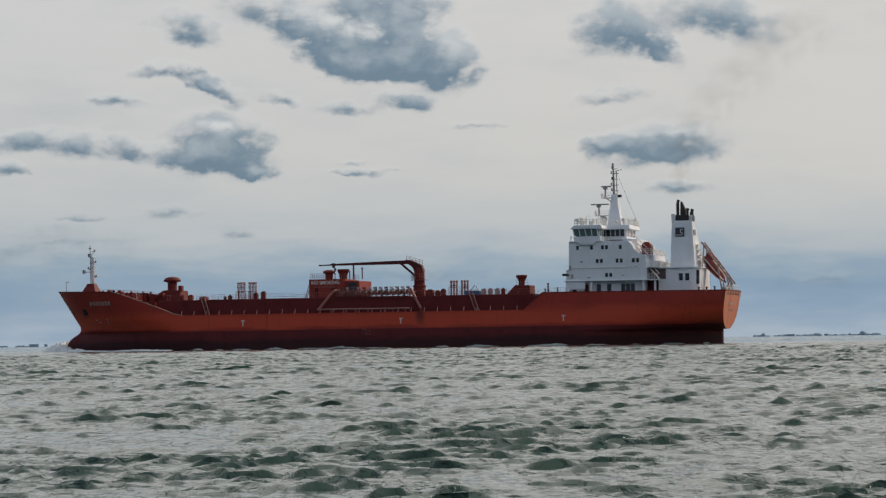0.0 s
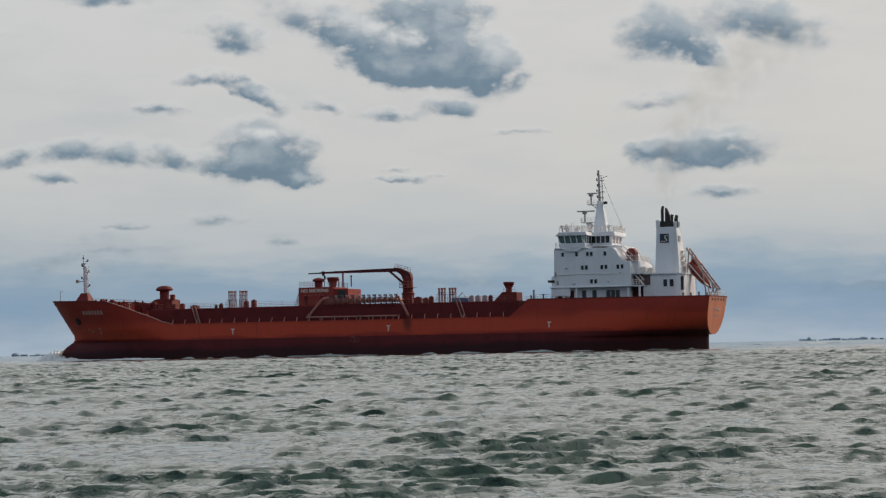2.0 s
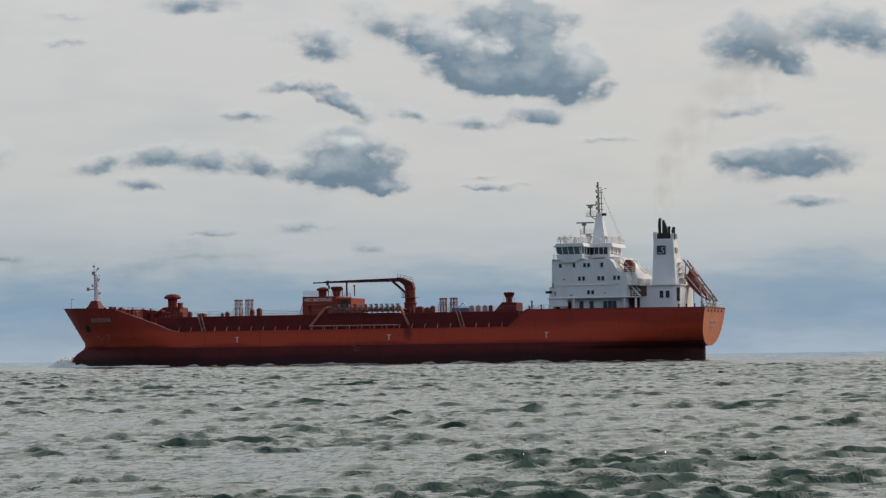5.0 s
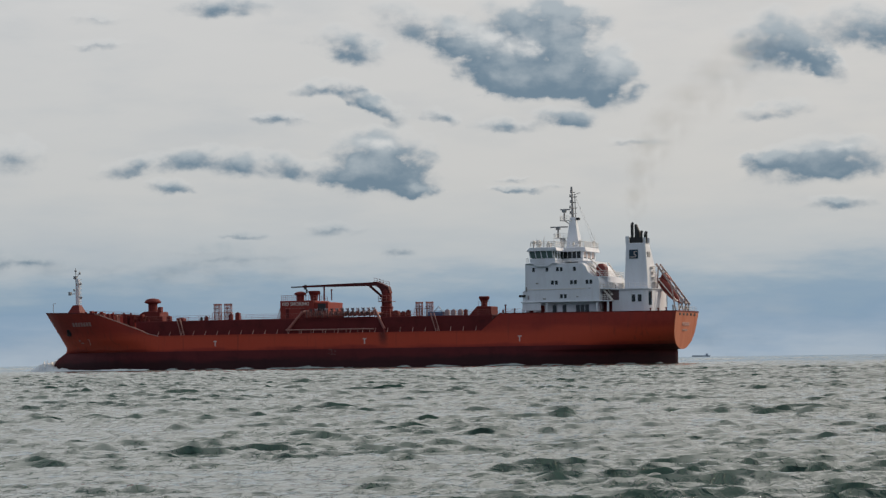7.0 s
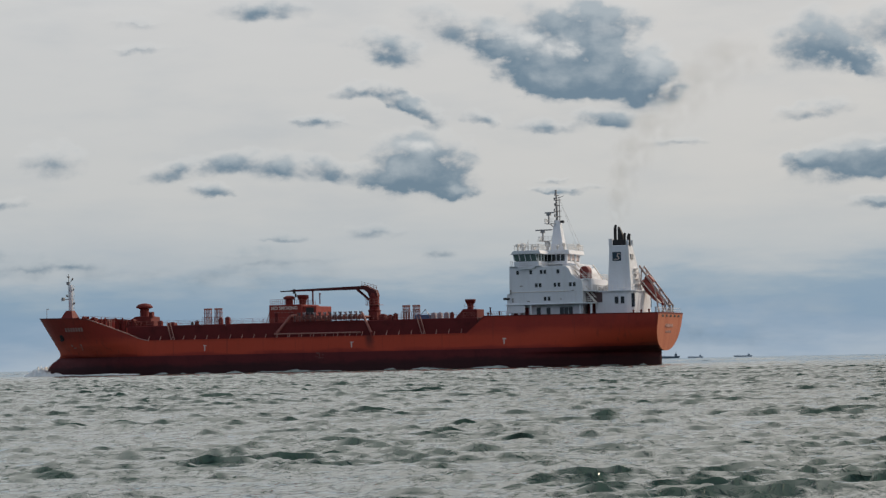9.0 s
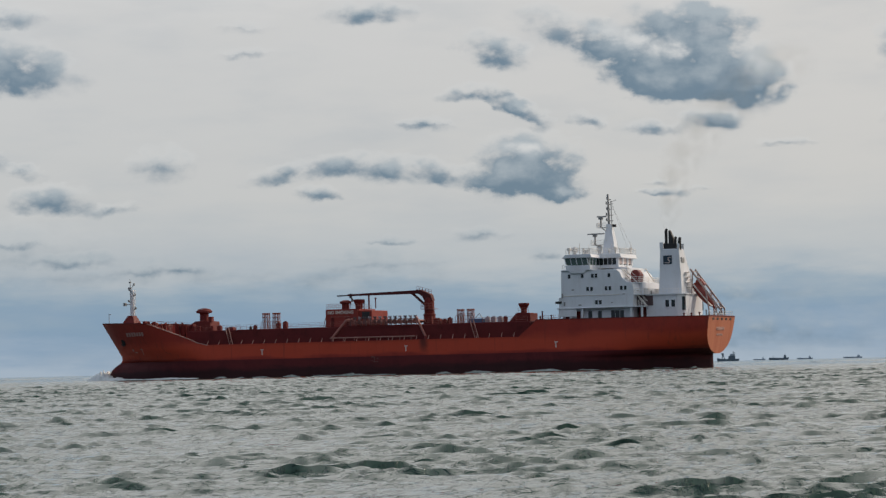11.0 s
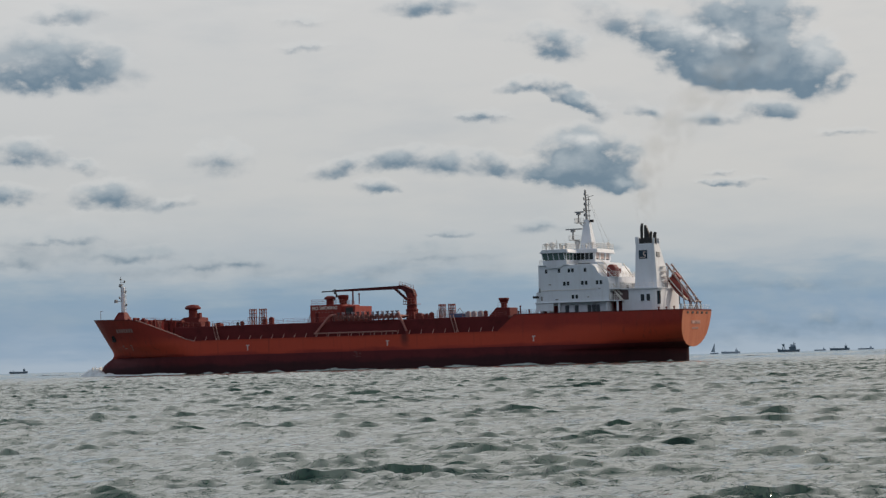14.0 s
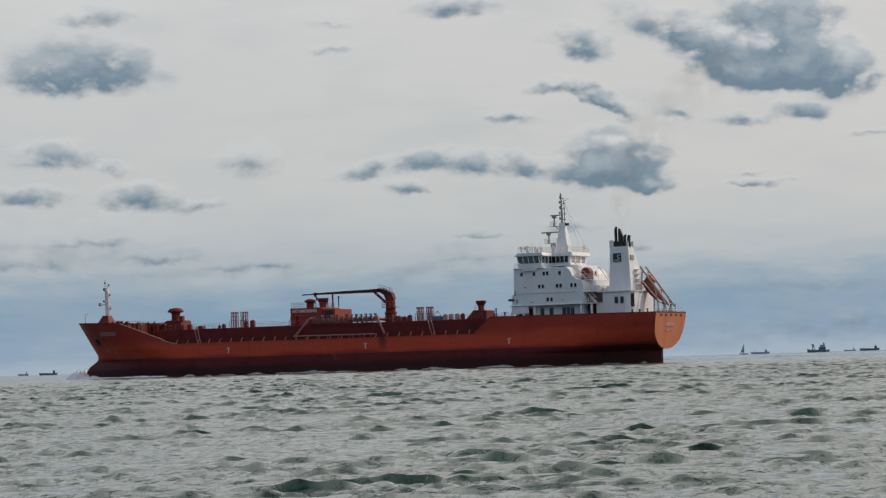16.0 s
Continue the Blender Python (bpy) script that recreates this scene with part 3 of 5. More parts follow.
bm = bmesh.new()
lathe(bm, 130.4, 0, [(0.42, 14.1), (0.40, 17.5), (0.34, 19.6), (0.30, 19.7)], 12)
part("foremast", bm, WHITE, ship, "white tubular foremast")
bm = bmesh.new()
rod(bm, (130.8, 0, 14.2), (130.9, 0, 22.0), 0.12, 0.06)
rod(bm, (130.9, 0, 16.6), (132.3, 0, 16.6), 0.08)
box(bm, 132.0, 132.5, -0.3, 0.3, 16.3, 17.0)
box(bm, 130.6, 131.3, -0.25, 0.25, 19.9, 20.3)
box(bm, 130.7, 131.1, -0.2, 0.2, 21.2, 21.5)
rod(bm, (130.4, -0.9, 18.4), (130.4, 0.9, 18.4), 0.06)
part("mast_lights", bm, STEEL, ship, "dark lamp brackets and ladder")
bm = bmesh.new()
for k in range(18):
    box(bm, 129.75, 129.80, -0.25, 0.25, 14.4 + 0.3 * k, 14.44 + 0.3 * k)
rod(bm, (129.77, 0.25, 14.3), (129.77, 0.25, 19.7), 0.03)
rod(bm, (129.77, -0.25, 14.3), (129.77, -0.25, 19.7), 0.03)
part("mast_ladder", bm, CREAM, ship)
for z, reach in ((15.6, -0.9), (17.2, 0.8), (18.5, -0.75), (19.7, 0.7), (20.7, -0.55)):
    bm = bmesh.new()
    x = 130.5 + reach
    rod(bm, (130.5, 0, z), (x, 0, z), 0.06, seg=6)
    rod(bm, (130.5, 0, z - 0.45), (x, 0, z), 0.04, seg=5)
    lathe(bm, x, 0.0, [(0.10, z - 0.05), (0.2, z + 0.05), (0.2, z + 0.35), (0.12, z + 0.45)], 8)
    part("mast_lamp", bm, STEEL, ship, "grey navigation lamp on a bracket")
bm = bmesh.new()
rod(bm, (136.2, 0, 12.4), (136.2, 0, 14.7), 0.06)
rod(bm, (136.2, 0, 14.6), (135.6, 0, 14.65), 0.05)
part("jackstaff", bm, STEEL, ship, "thin dark jackstaff")
random.seed(4)
for k in range(24):  # winches, bollards and vents behind the bulwark
    x = 126.6 - 0.62 * k + random.uniform(-0.15, 0.15)
    z = 11.85 + (x - 113) * 0.07 + random.uniform(-0.45, 0.25)
    w, y = random.uniform(0.16, 0.36), random.uniform(3.6, 5.4)
    foot = 8.6 if x > 113.2 else 10.3
    mat = random.choice((RED, DECKRED, RAIL))
    bm = bmesh.new()
    if k % 3:
        lathe(bm, x, y, [(w, foot), (w * 0.8, z - 0.5), (w * 1.2, z - 0.4), (w * 1.2, z - 0.1), (w * 0.6, z)], 8)
        part("deck_vent", bm, mat, ship)
    else:
        box(bm, x - w, x + w, y - 0.4, y + 0.4, foot, z - 0.1)
        rod(bm, (x, y - 0.6, z - 0.35), (x, y + 0.6, z - 0.35), 0.3, seg=10)
        part("winch", bm, mat, ship)
for y in (4.4, -4.4):
    part("deck_railing", rails(bmesh.new(), [(127, y, 11.9), (121, y, 11.6), (113, y, 10.4)], 1.0, 1.5, 2, 0.03), RAIL, ship)
# anchor in its pocket and the marks on the bow


def on_hull(s, z, off=0.04):
    x, b = hull_point(s, z)
    x2, b2 = hull_point(s + 0.5, z)
    x3, b3 = hull_point(s, z + 0.5)
    along = Vector((x2 - x, b2 - b, 0)).normalized()
    upw = Vector((x3 - x, b3 - b, 0.5)).normalized()
    n = along.cross(upw).normalized()
    n = n if n.y > 0 else -n
    return Vector((x, b, z)) + n * off, along, n.cross(along).normalized() * (1 if n.cross(along).z > 0 else -1), n


def plate(bm, s, z, w, h, off=0.03, dx=0.0):
    """A thin plate on the port side, w along, h up."""
    p, a, u, n = on_hull(s, z, off)
    p = p + a * dx
    c = [p + a * (i * w / 2) + u * (j * h / 2) + n * k for k in (-0.03, 0.02) for i, j in ((-1, -1), (1, -1), (1, 1), (-1, 1))]
    v = [bm.verts.new(q) for q in c]
    for f in ((0, 1, 2, 3), (7, 6, 5, 4), (0, 4, 5, 1), (1, 5, 6, 2), (2, 6, 7, 3), (3, 7, 4, 0)):
        bm.faces.new([v[i] for i in f])
    return bm


p, a, u, n = on_hull(132.4, 8.4, 0.0)
bm = bmesh.new()
rod(bm, p - n * 0.6, p + n * 0.12, 0.72, seg=14)
part("anchor_pocket", bm, BLACK, ship, "dark round anchor pocket")
bm = bmesh.new()
rod(bm, p + n * 0.3 + u * 0.7, p + n * 0.3 - u * 0.6, 0.13)
rod(bm, p + n * 0.3 - u * 0.6 - a * 0.7 + u * 0.3, p + n * 0.3 - u * 0.6, 0.16)
rod(bm, p + n * 0.3 - u * 0.6 + a * 0.7 + u * 0.3, p + n * 0.3 - u * 0.6, 0.16)
part("anchor", bm, BLACK, ship)
for k in range(7):  # the name, as bars
    part("name_bar", plate(bmesh.new(), 126.6, 10.0, 0.62, 0.85, dx=-2.7 + 0.9 * k), NAMEPAINT, ship, "pale worn painted name bar")
bm = bmesh.new()
plate(bm, 127.0, 6.3, 0.16, 1.2)
plate(bm, 127.0, 6.85, 0.6, 0.16)
part("thruster_mark", bm, NAMEPAINT, ship, "pale thruster mark")
bm = bmesh.new()
plate(bm, 129.6, 6.2, 1.0, 0.16)
plate(bm, 129.6, 6.7, 0.5, 0.4, dx=0.7)
part("bulb_mark", bm, NAMEPAINT, ship, "pale bulb mark")
for s in (94.06, 61.85, 29.8):
    bm = bmesh.new()
    plate(bm, s, 5.55, 0.22, 1.05)
    plate(bm, s, 6.05, 0.72, 0.2, 0.035)
    part("tug_mark", bm, LETTER, ship, "white painted T mark on the hull")
bm = bmesh.new()
for dx, dz, w, h in ((0, 3.5, 0.16, 1.2), (-0.5, 3.1, 1.2, 0.14), (0.45, 4.05, 0.5, 0.3), (-0.7, 3.7, 0.3, 0.3), (0.6, 3.3, 0.5, 0.12)):
    plate(bm, 68.7, dz, w, h, dx=dx)
part("load_line_marks", bm, FAINT, ship, "faint pale load line marks")


# ---- trunk deck fittings ----
def mushroom(name, x, zb, prof, mat):
    bm = bmesh.new()
    lathe(bm, x, 0, [(r, zb + z) for r, z in prof], 18)
    return part(name, bm, mat, ship, smooth_faces=False)


bm = bmesh.new()
prism(bm, [(116.4, 10.3), (110.4, 10.3), (110.6, 12.4), (112.0, 12.6), (114.2, 12.5), (116.2, 11.3)], -2.2, 2.2)
bevel(bm, 0.1)
part("vent_house", bm, RED, ship, "red sloped vent house")
mushroom("mushroom_vent", 113.1, 12.4, [(0.95, 0), (0.95, 1.7), (1.05, 1.75), (1.7, 1.9), (1.75, 2.2), (1.3, 2.65), (0.5, 2.85)], RED)
part("vent_box", bbox(110.2, 111.0, 1.2, 2.2, 12.3, 13.4), RED, ship)
bm = bmesh.new()
prism(bm, [(43.3, 10.3), (38.6, 10.3), (38.6, 12.1), (41.5, 12.2)], -2.2, 2.2)
bevel(bm, 0.1)
part("vent_house", bm, RED, ship, "red sloped vent house")
mushroom("flared_vent", 40.7, 12.0, [(0.62, 0), (0.62, 0.9), (0.8, 1.3), (1.05, 1.7), (1.1, 2.05), (0.9, 2.15)], RED)
part("vent_railing", rails(bmesh.new(), [(39.0, 2.0, 12.1), (41.2, 2.0, 12.15)], 1.0, 0.8, 2, 0.03), RAIL, ship)


def pipe_rack(x0, x1, zb, zt):
    """Two clusters of upright vent pipes with a frame between."""
    rack = new("pipe_rack")
    rack.parent = ship
    tagged(rack, "pale red rack of upright vent pipes")
    w = x1 - x0
    for c0 in (x0, x1 - w * 0.34):
        for i in range(3):
            for y in (0.6, 1.3):
                bm = bmesh.new()
                x = c0 + w * 0.34 * i / 2
                rod(bm, (x, y, zb), (x, y, zt), 0.09, seg=6)
                rod(bm, (x, y, zt - 0.35), (x, y, zt), 0.15, seg=6)
                ob = part("vent_pipe", bm, RAIL, rack)
        bm = bmesh.new()
        box(bm, c0 - 0.15, c0 + w * 0.34 + 0.15, 0.4, 1.5, zb + 1.6, zb + 1.72)
        box(bm, c0 - 0.15, c0 + w * 0.34 + 0.15, 0.4, 1.5, zt - 1.0, zt - 0.9)
        part("rack_shelf", bm, RAIL, rack)
    bm = bmesh.new()
    rails(bm, [(x0 - 0.3, 1.6, zb), (x1 + 0.3, 1.6, zb)], 1.7, 0.55, 2, 0.05)
    part("rack_rail", bm, PALE, rack)
    return rack


pipe_rack(95.0, 98.6, 10.3, 13.8)
pipe_rack(51.3, 54.6, 10.3, 13.3)
random.seed(9)
for x, w, h, m in ((110.0, 0.8, 1.0, RED), (108.2, 0.9, 1.1, RED), (105.3, 1.5, 0.7, RED), (101.0, 0.5, 0.7, BLACK), (94.4, 0.8, 1.3, RED), (92.8, 0.9, 1.5, RED), (99.9, 0.7, 0.9, RED),
                   (58.4, 1.4, 1.2, RED), (56.9, 1.0, 1.0, RED), (60.0, 0.6, 1.6, RED), (47.6, 0.9, 1.2, PALEPIPE), (46.3, 0.9, 1.2, PALEPIPE), (44.9, 0.9, 1.2, PALEPIPE), (43.8, 0.7, 1.2, RED), (55.8, 0.8, 1.3, RED)):
    bm = bbox(x - w / 2, x + w / 2, 2.0, 2.0 + w, 10.3, 10.3 + h, 0.06)
    rod(bm, (x, 2.0 + w / 2, 10.3 + h), (x, 2.0 + w / 2, 10.45 + h), w * 0.32)
    part("deck_hatch", bm, m, ship)
bm = bbox(48.3, 51.4, 1.5, 3.5, 10.3, 11.25, 0.1)
part("covered_box", bm, BLUE, ship, "blue covered deck box")
bm = bmesh.new()
rod(bm, (48.6, 2.5, 11.2), (49.4, 2.5, 12.3), 0.07)
rod(bm, (49.4, 2.5, 12.3), (50.4, 2.5, 11.2), 0.07)
part("box_frame", bm, STEEL, ship)

# pump house with its warning
house = new("pump_house")
house.parent = ship
tagged(house, "red cargo control house amidships")
part("house_body", bevel(prism(bmesh.new(), [(82.6, 10.3), (75.4, 10.3), (75.4, 14.0), (76.2, 14.0), (82.6, 14.0)], -4.5, 4.5), 0.08), HOUSERED, house)
part("house_annex", bbox(72.4, 75.5, -4.0, 4.0, 10.3, 13.6, 0.08), HOUSERED, house, "red annex with a dark doorway")
part("doorway", bbox(72.9, 74.6, 3.6, 4.06, 11.9, 13.3, 0.03), BLACK, house)
part("roof_rail", rails(bmesh.new(), [(82.4, 4.3, 14.0), (79.2, 4.3, 14.0)], 1.1, 0.45, 3, 0.04), RAIL, house)
part("roof_rail", rails(bmesh.new(), [(76.5, 4.3, 14.0), (75.4, 4.2, 14.0), (72.5, 4.0, 13.6)], 1.0, 0.6, 3, 0.035), RAIL, house)
bm = bmesh.new()
lathe(bm, 79.4, 1.5, [(0.8, 14.0), (0.8, 15.1), (1.2, 15.25), (1.2, 15.6), (0.5, 15.9)], 14)
part("roof_vent", bm, RED, house)
bm = bmesh.new()
lathe(bm, 76.6, 1.0, [(0.7, 14.0), (0.8, 14.9), (1.15, 15.6), (1.2, 15.95), (0.9, 16.0)], 14)
part("roof_vent", bm, RED, house)
bm = bmesh.new()
for y in (2.0, 3.0):
    rod(bm, (83.9, y, 10.4), (82.7, y, 14.1), 0.07)
for k in range(9):
    box(bm, 83.8 - 0.13 * k, 83.9 - 0.13 * k, 2.0, 3.0, 10.7 + 0.4 * k, 10.74 + 0.4 * k)
part("house_ladder", bm, RAIL, house)
for x, r, z in ((72.4, 0.12, 16.2), (75.0, 0.1, 15.6), (78.0, 0.08, 15.2)):
    bm = bmesh.new()
    rod(bm, (x, 2.0, 14.0), (x, 2.0, z), r)
    rod(bm, (x, 2.0, z - 0.3), (x, 2.0, z), r * 1.8)
    part("roof_pipe", bm, RED, house)
for x, w in ((77.6, 0.9), (81.0, 0.7)):
    part("wall_door", bbox(x - w / 2, x + w / 2, 4.46, 4.56, 10.5, 12.3, 0.02), DECKRED, house)


def lettering(text, size, m, parent, mat, name="lettering", label=""):
    cu = bpy.data.curves.new(name, "FONT")
    cu.body, cu.size, cu.extrude, cu.align_x, cu.align_y, cu.offset = text, size, 0.015, "CENTER", "CENTER", 0.03
    tmp = new("tmp", cu)
    dg = bpy.context.evaluated_depsgraph_get()
    me = bpy.data.meshes.new_from_object(tmp.evaluated_get(dg))
    bpy.data.objects.remove(tmp)
    me.materials.clear()
    me.materials.append(mat)
    ob = new(name, me)
    ob.parent, ob.matrix_local = parent, m
    return tagged(ob, label)


# reads from port: the letters run from the bow towards the stern
lettering("NO SMOKING", 0.92, Matrix.Translation((79.2, 4.53, 13.3)) @ Euler((radians(90), 0, radians(180))).to_matrix().to_4x4(), house, LETTER, "warning_lettering", "worn white NO SMOKING lettering")
bm = bmesh.new()
for k in range(6):
    box(bm, 77.3 + 0.75 * k, 77.7 + 0.75 * k, 4.5, 4.52, 12.4, 12.5)
part("small_lettering_bars", bm, PALE, house)

# cargo manifold
mani = new("cargo_manifold")
mani.parent = ship
tagged(mani, "rows of cargo pipes and valves on the manifold")
for k in range(13):
    x = 61.8 + 1.12 * k
    bm = bmesh.new()
    rod(bm, (x, -6.5, 11.2), (x, 6.5, 11.2), 0.20, seg=10)
    rod(bm, (x, 6.5, 11.2), (x, 6.9, 11.2), 0.36, seg=10)
    rod(bm, (x, -6.9, 11.2), (x, -6.5, 11.2), 0.36, seg=10)
    rod(bm, (x, 5.6, 10.3), (x, 5.6, 11.2), 0.1)
    part("manifold_pipe", bm, PIPE if k % 3 else RAIL, mani)
    bm = bmesh.new()
    rod(bm, (x, 6.2, 11.2), (x, 6.2, 12.1), 0.09)
    rod(bm, (x, 6.2, 11.4), (x, 6.2, 11.75), 0.24, seg=8)
    rod(bm, (x - 0.35, 6.2, 11.95), (x + 0.35, 6.2, 12.25), 0.09, seg=6)
    rod(bm, (x - 0.35, 6.2, 12.25), (x + 0.35, 6.2, 11.95), 0.09, seg=6)
    part("valve_wheel", bm, PALEPIPE if k % 2 else PIPE, mani)
    bm = bmesh.new()
    rod(bm, (x + 0.55, 7.1, 10.4), (x + 0.55, 7.1, 12.0), 0.11, seg=6)
    box(bm, x + 0.1, x + 1.0, 7.0, 7.2, 11.55, 11.68)
    part("pipe_support", bm, PIPE, mani)
part("manifold_rail", rails(bmesh.new(), [(60.6, 7.4, 10.4), (76, 7.4, 10.4)], 1.2, 0.5, 3, 0.05), RAIL, mani)
bm = bmesh.new()
box(bm, 61.2, 76.0, 7.0, 8.4, 10.3, 10.42)
box(bm, 61.2, 76.0, 8.3, 8.4, 10.0, 10.42)
part("drip_tray", bm, DECKRED, mani)
bm = bmesh.new()
rod(bm, (79.4, 9.3, 8.05), (60.6, 9.3, 8.0), 0.13)
for k in range(8):
    rod(bm, (79 - 2.5 * k, 9.3, 6.9), (79 - 2.5 * k, 9.3, 8.0), 0.07)
part("side_pipe", bm, PALE, mani, "long pale pipe at the deck edge")
for x0, x1 in ((76.4, 79.2), (60.8, 58.4)):
    bm = bmesh.new()
    rod(bm, (x0, 7.8, 11.6), (x1, 9.2, 7.9), 0.26, seg=10)
    rod(bm, (x0, 7.8, 11.6), (x0 - (x1 - x0) * 0.25, 6.5, 11.8), 0.26, seg=10)
    part("hose_chute", bm, RAIL, mani, "faded red slanted hose chute")
bm = bmesh.new()
rod(bm, (58.4, 9.2, 7.9), (58.3, 9.4, 7.0), 0.3, seg=10)
part("chute_foot", bm, RED, mani)

# deck crane
crane = new("deck_crane")
crane.parent = ship
tagged(crane, "red deck crane, shade in its colour, jib stowed forward")
bm = bmesh.new()
lathe(bm, 61.3, 0, [(1.25, 10.3), (1.2, 12.2), (1.3, 12.25), (1.3, 12.5), (1.05, 12.6), (1.0, 15.4), (0.9, 15.9), (0.4, 16.1)], 18)
part("crane_post", bm, RED, crane, smooth_faces=False)
bm = bmesh.new()
prism(bm, [(60.3, 15.2), (62.2, 15.2), (62.4, 16.2), (63.2, 16.75), (64.1, 16.8), (63.9, 17.6), (62.9, 17.5), (60.7, 16.5)], -0.8, 0.8)
bevel(bm, 0.12)
part("crane_head", bm, SHADEDRED, crane)
bm = bmesh.new()
skin(bm, [[(62.8, y, z) for y, z in ((-0.45, 16.75), (0.45, 16.75), (0.45, 17.5), (-0.45, 17.5))],
          [(72.0, y, z) for y, z in ((-0.38, 16.75), (0.38, 16.75), (0.38, 17.3), (-0.38, 17.3))],
          [(79.5, y, z) for y, z in ((-0.25, 16.75), (0.25, 16.75), (0.25, 17.1), (-0.25, 17.1))]], True)
part("jib", bm, SHADEDRED, crane, "long tapered jib")
bm = bmesh.new()
rod(bm, (79.3, 0, 16.9), (82.0, 0, 16.85), 0.13)
rod(bm, (78.9, 0, 16.3), (78.9, 0, 17.25), 0.3)
rod(bm, (78.6, 0, 16.3), (78.6, 0, 15.6), 0.2)
part("jib_tip", bm, BLACK, crane)
bm = bmesh.new()
rod(bm, (61.9, 0.5, 14.2), (65.0, 0.5, 16.85), 0.14)
rod(bm, (61.9, -0.5, 14.2), (65.0, -0.5, 16.85), 0.14)
part("luffing_ram", bm, SHADEDRED, crane)
bm = bmesh.new()
rails(bm, [(60.4, 0.9, 16.6), (63.6, 0.9, 17.5)], 0.8, 0.7, 2, 0.04)
part("head_rail", bm, RAIL, crane)
bm = bmesh.new()
rails(bm, [(60.0, 1.3, 13.6), (62.6, 1.3, 13.6), (62.6, -1.3, 13.6)], 1.1, 0.8, 2, 0.05)
box(bm, 59.9, 62.7, -1.4, 1.4, 13.5, 13.6)
part("crane_platform", bm, RAIL, crane)
bm = bmesh.new()
rod(bm, (74.8, 0, 14.0), (74.8, 0, 16.75), 0.18)
part("jib_rest", bm, RED, crane)

# ---- accommodation ----
acc = new("deckhouse")
acc.parent = ship
tagged(acc, "white multi-storey deckhouse with the bridge on top")
Y = 9.9
bm = bmesh.new()
prism(bm, [(29.6, 12.5), (29.6, 14.6), (29.0, 14.7), (29.0, 19.85), (17.6, 19.85), (16.9, 19.2), (16.4, 18.0), (15.6, 17.3), (14.4, 17.1), (14.2, 16.0), (14.2, 12.5)], -Y, Y)
part("house_wall", bevel(bm, 0.06), WHITE, acc, "white painted steel walls")
part("lower_wall", bbox(14.6, 29.4, -8.6, 8.6, 9.6, 12.45, 0.05), WHITE, acc)
part("boat_deck_edge", bbox(12.0, 29.9, -10.2, 10.2, 12.42, 12.62, 0.04), WHITE, acc)
part("front_panel", bbox(26.0, 29.5, 9.6, 10.0, 10.9, 12.45, 0.04), WHITE, acc)
for x in (29.5, 27.2, 24.8, 14.8, 12.6):
    part("pillar", bbox(x - 0.18, x + 0.18, 9.6, 9.95, 9.6, 12.45, 0.03), WHITE, acc)
for x in (28.3, 26.0, 23.6, 21.6, 18.9, 18.0, 17.1):
    part("lower_door", bbox(x - 0.4, x + 0.4, 8.55, 8.66, 9.8, 11.9, 0.03), DECKRED if x > 25 else GLASS, acc)


def window(parent, x, z, w, h, y, mat=GLASS):
    win = part("window", bbox(x - w / 2, x + w / 2, y - 0.03, y + 0.035, z - h / 2, z + h / 2, 0.02), mat, parent)
    bm = bmesh.new()
    for a, b, c, d in ((-w / 2 - 0.07, w / 2 + 0.07, h / 2, h / 2 + 0.07), (-w / 2 - 0.07, w / 2 + 0.07, -h / 2 - 0.07, -h / 2), (-w / 2 - 0.07, -w / 2, -h / 2, h / 2), (w / 2, w / 2 + 0.07, -h / 2, h / 2)):
        box(bm, x + a, x + b, y, y + 0.07, z + c, z + d)
    part("window_frame", bm, WHITE, parent)
    return win


for x, z in ((27.3, 18.75), (24.6, 18.75), (22.5, 18.75), (21.75, 18.75), (19.1, 18.75), (23.55, 16.2), (22.75, 16.2), (19.75, 16.2), (18.95, 16.2), (16.65, 16.2), (15.85, 16.2), (21.8, 13.55), (21.0, 13.55)):
    window(acc, x, z, 0.55, 0.78, Y)
for x, z, w, h in ((28.4, 13.4, 0.35, 0.8), (28.8, 15.0, 0.3, 0.9), (26.6, 16.1, 0.5, 0.25), (25.2, 13.1, 0.6, 0.25), (18.6, 13.4, 0.4, 0.2), (16.2, 15.0, 0.45, 0.15)):
    part("wall_fitting", bbox(x - w / 2, x + w / 2, Y, Y + 0.12, z - h / 2, z + h / 2, 0.02), STEEL, acc)
part("side_lamp_box", bbox(29.0, 30.3, 9.2, 10.1, 13.5, 13.95, 0.05), BLACK, acc)
bm = bmesh.new()
rod(bm, (28.5, 9.97, 14.95), (17.0, 9.97, 14.95), 0.05)
box(bm, 17.0, 28.8, 9.9, 9.98, 14.85, 14.9)
part("wall_ledge", bm, CREAM, acc)
# after terraces of the house, stairs and rails
bm = bmesh.new()
prism(bm, [(19.5, 14.9), (13.6, 14.9), (13.6, 17.15), (16.6, 17.15), (16.6, 20.3), (19.5, 20.3)], -4.6, 6.0)
part("after_block", bevel(bm, 0.06), WHITE, acc, "white stepped after end of the deckhouse")
part("red_locker", bevel(prism(bmesh.new(), [(15.5, 17.28), (15.5, 19.2), (15.0, 19.7), (14.2, 19.7), (13.7, 19.0), (13.7, 17.28)], 5.2, 7.4), 0.12), BOATRED, acc, "tall rounded red locker on the after deck")
# Dark panel added over the casing wall to stand for the recess's shade.
part("recess_shade", bbox(10.9, 14.18, 7.93, 8.02, 12.64, 14.55, 0.02), PIPE, acc, "dark panel standing for shade in the side recess")
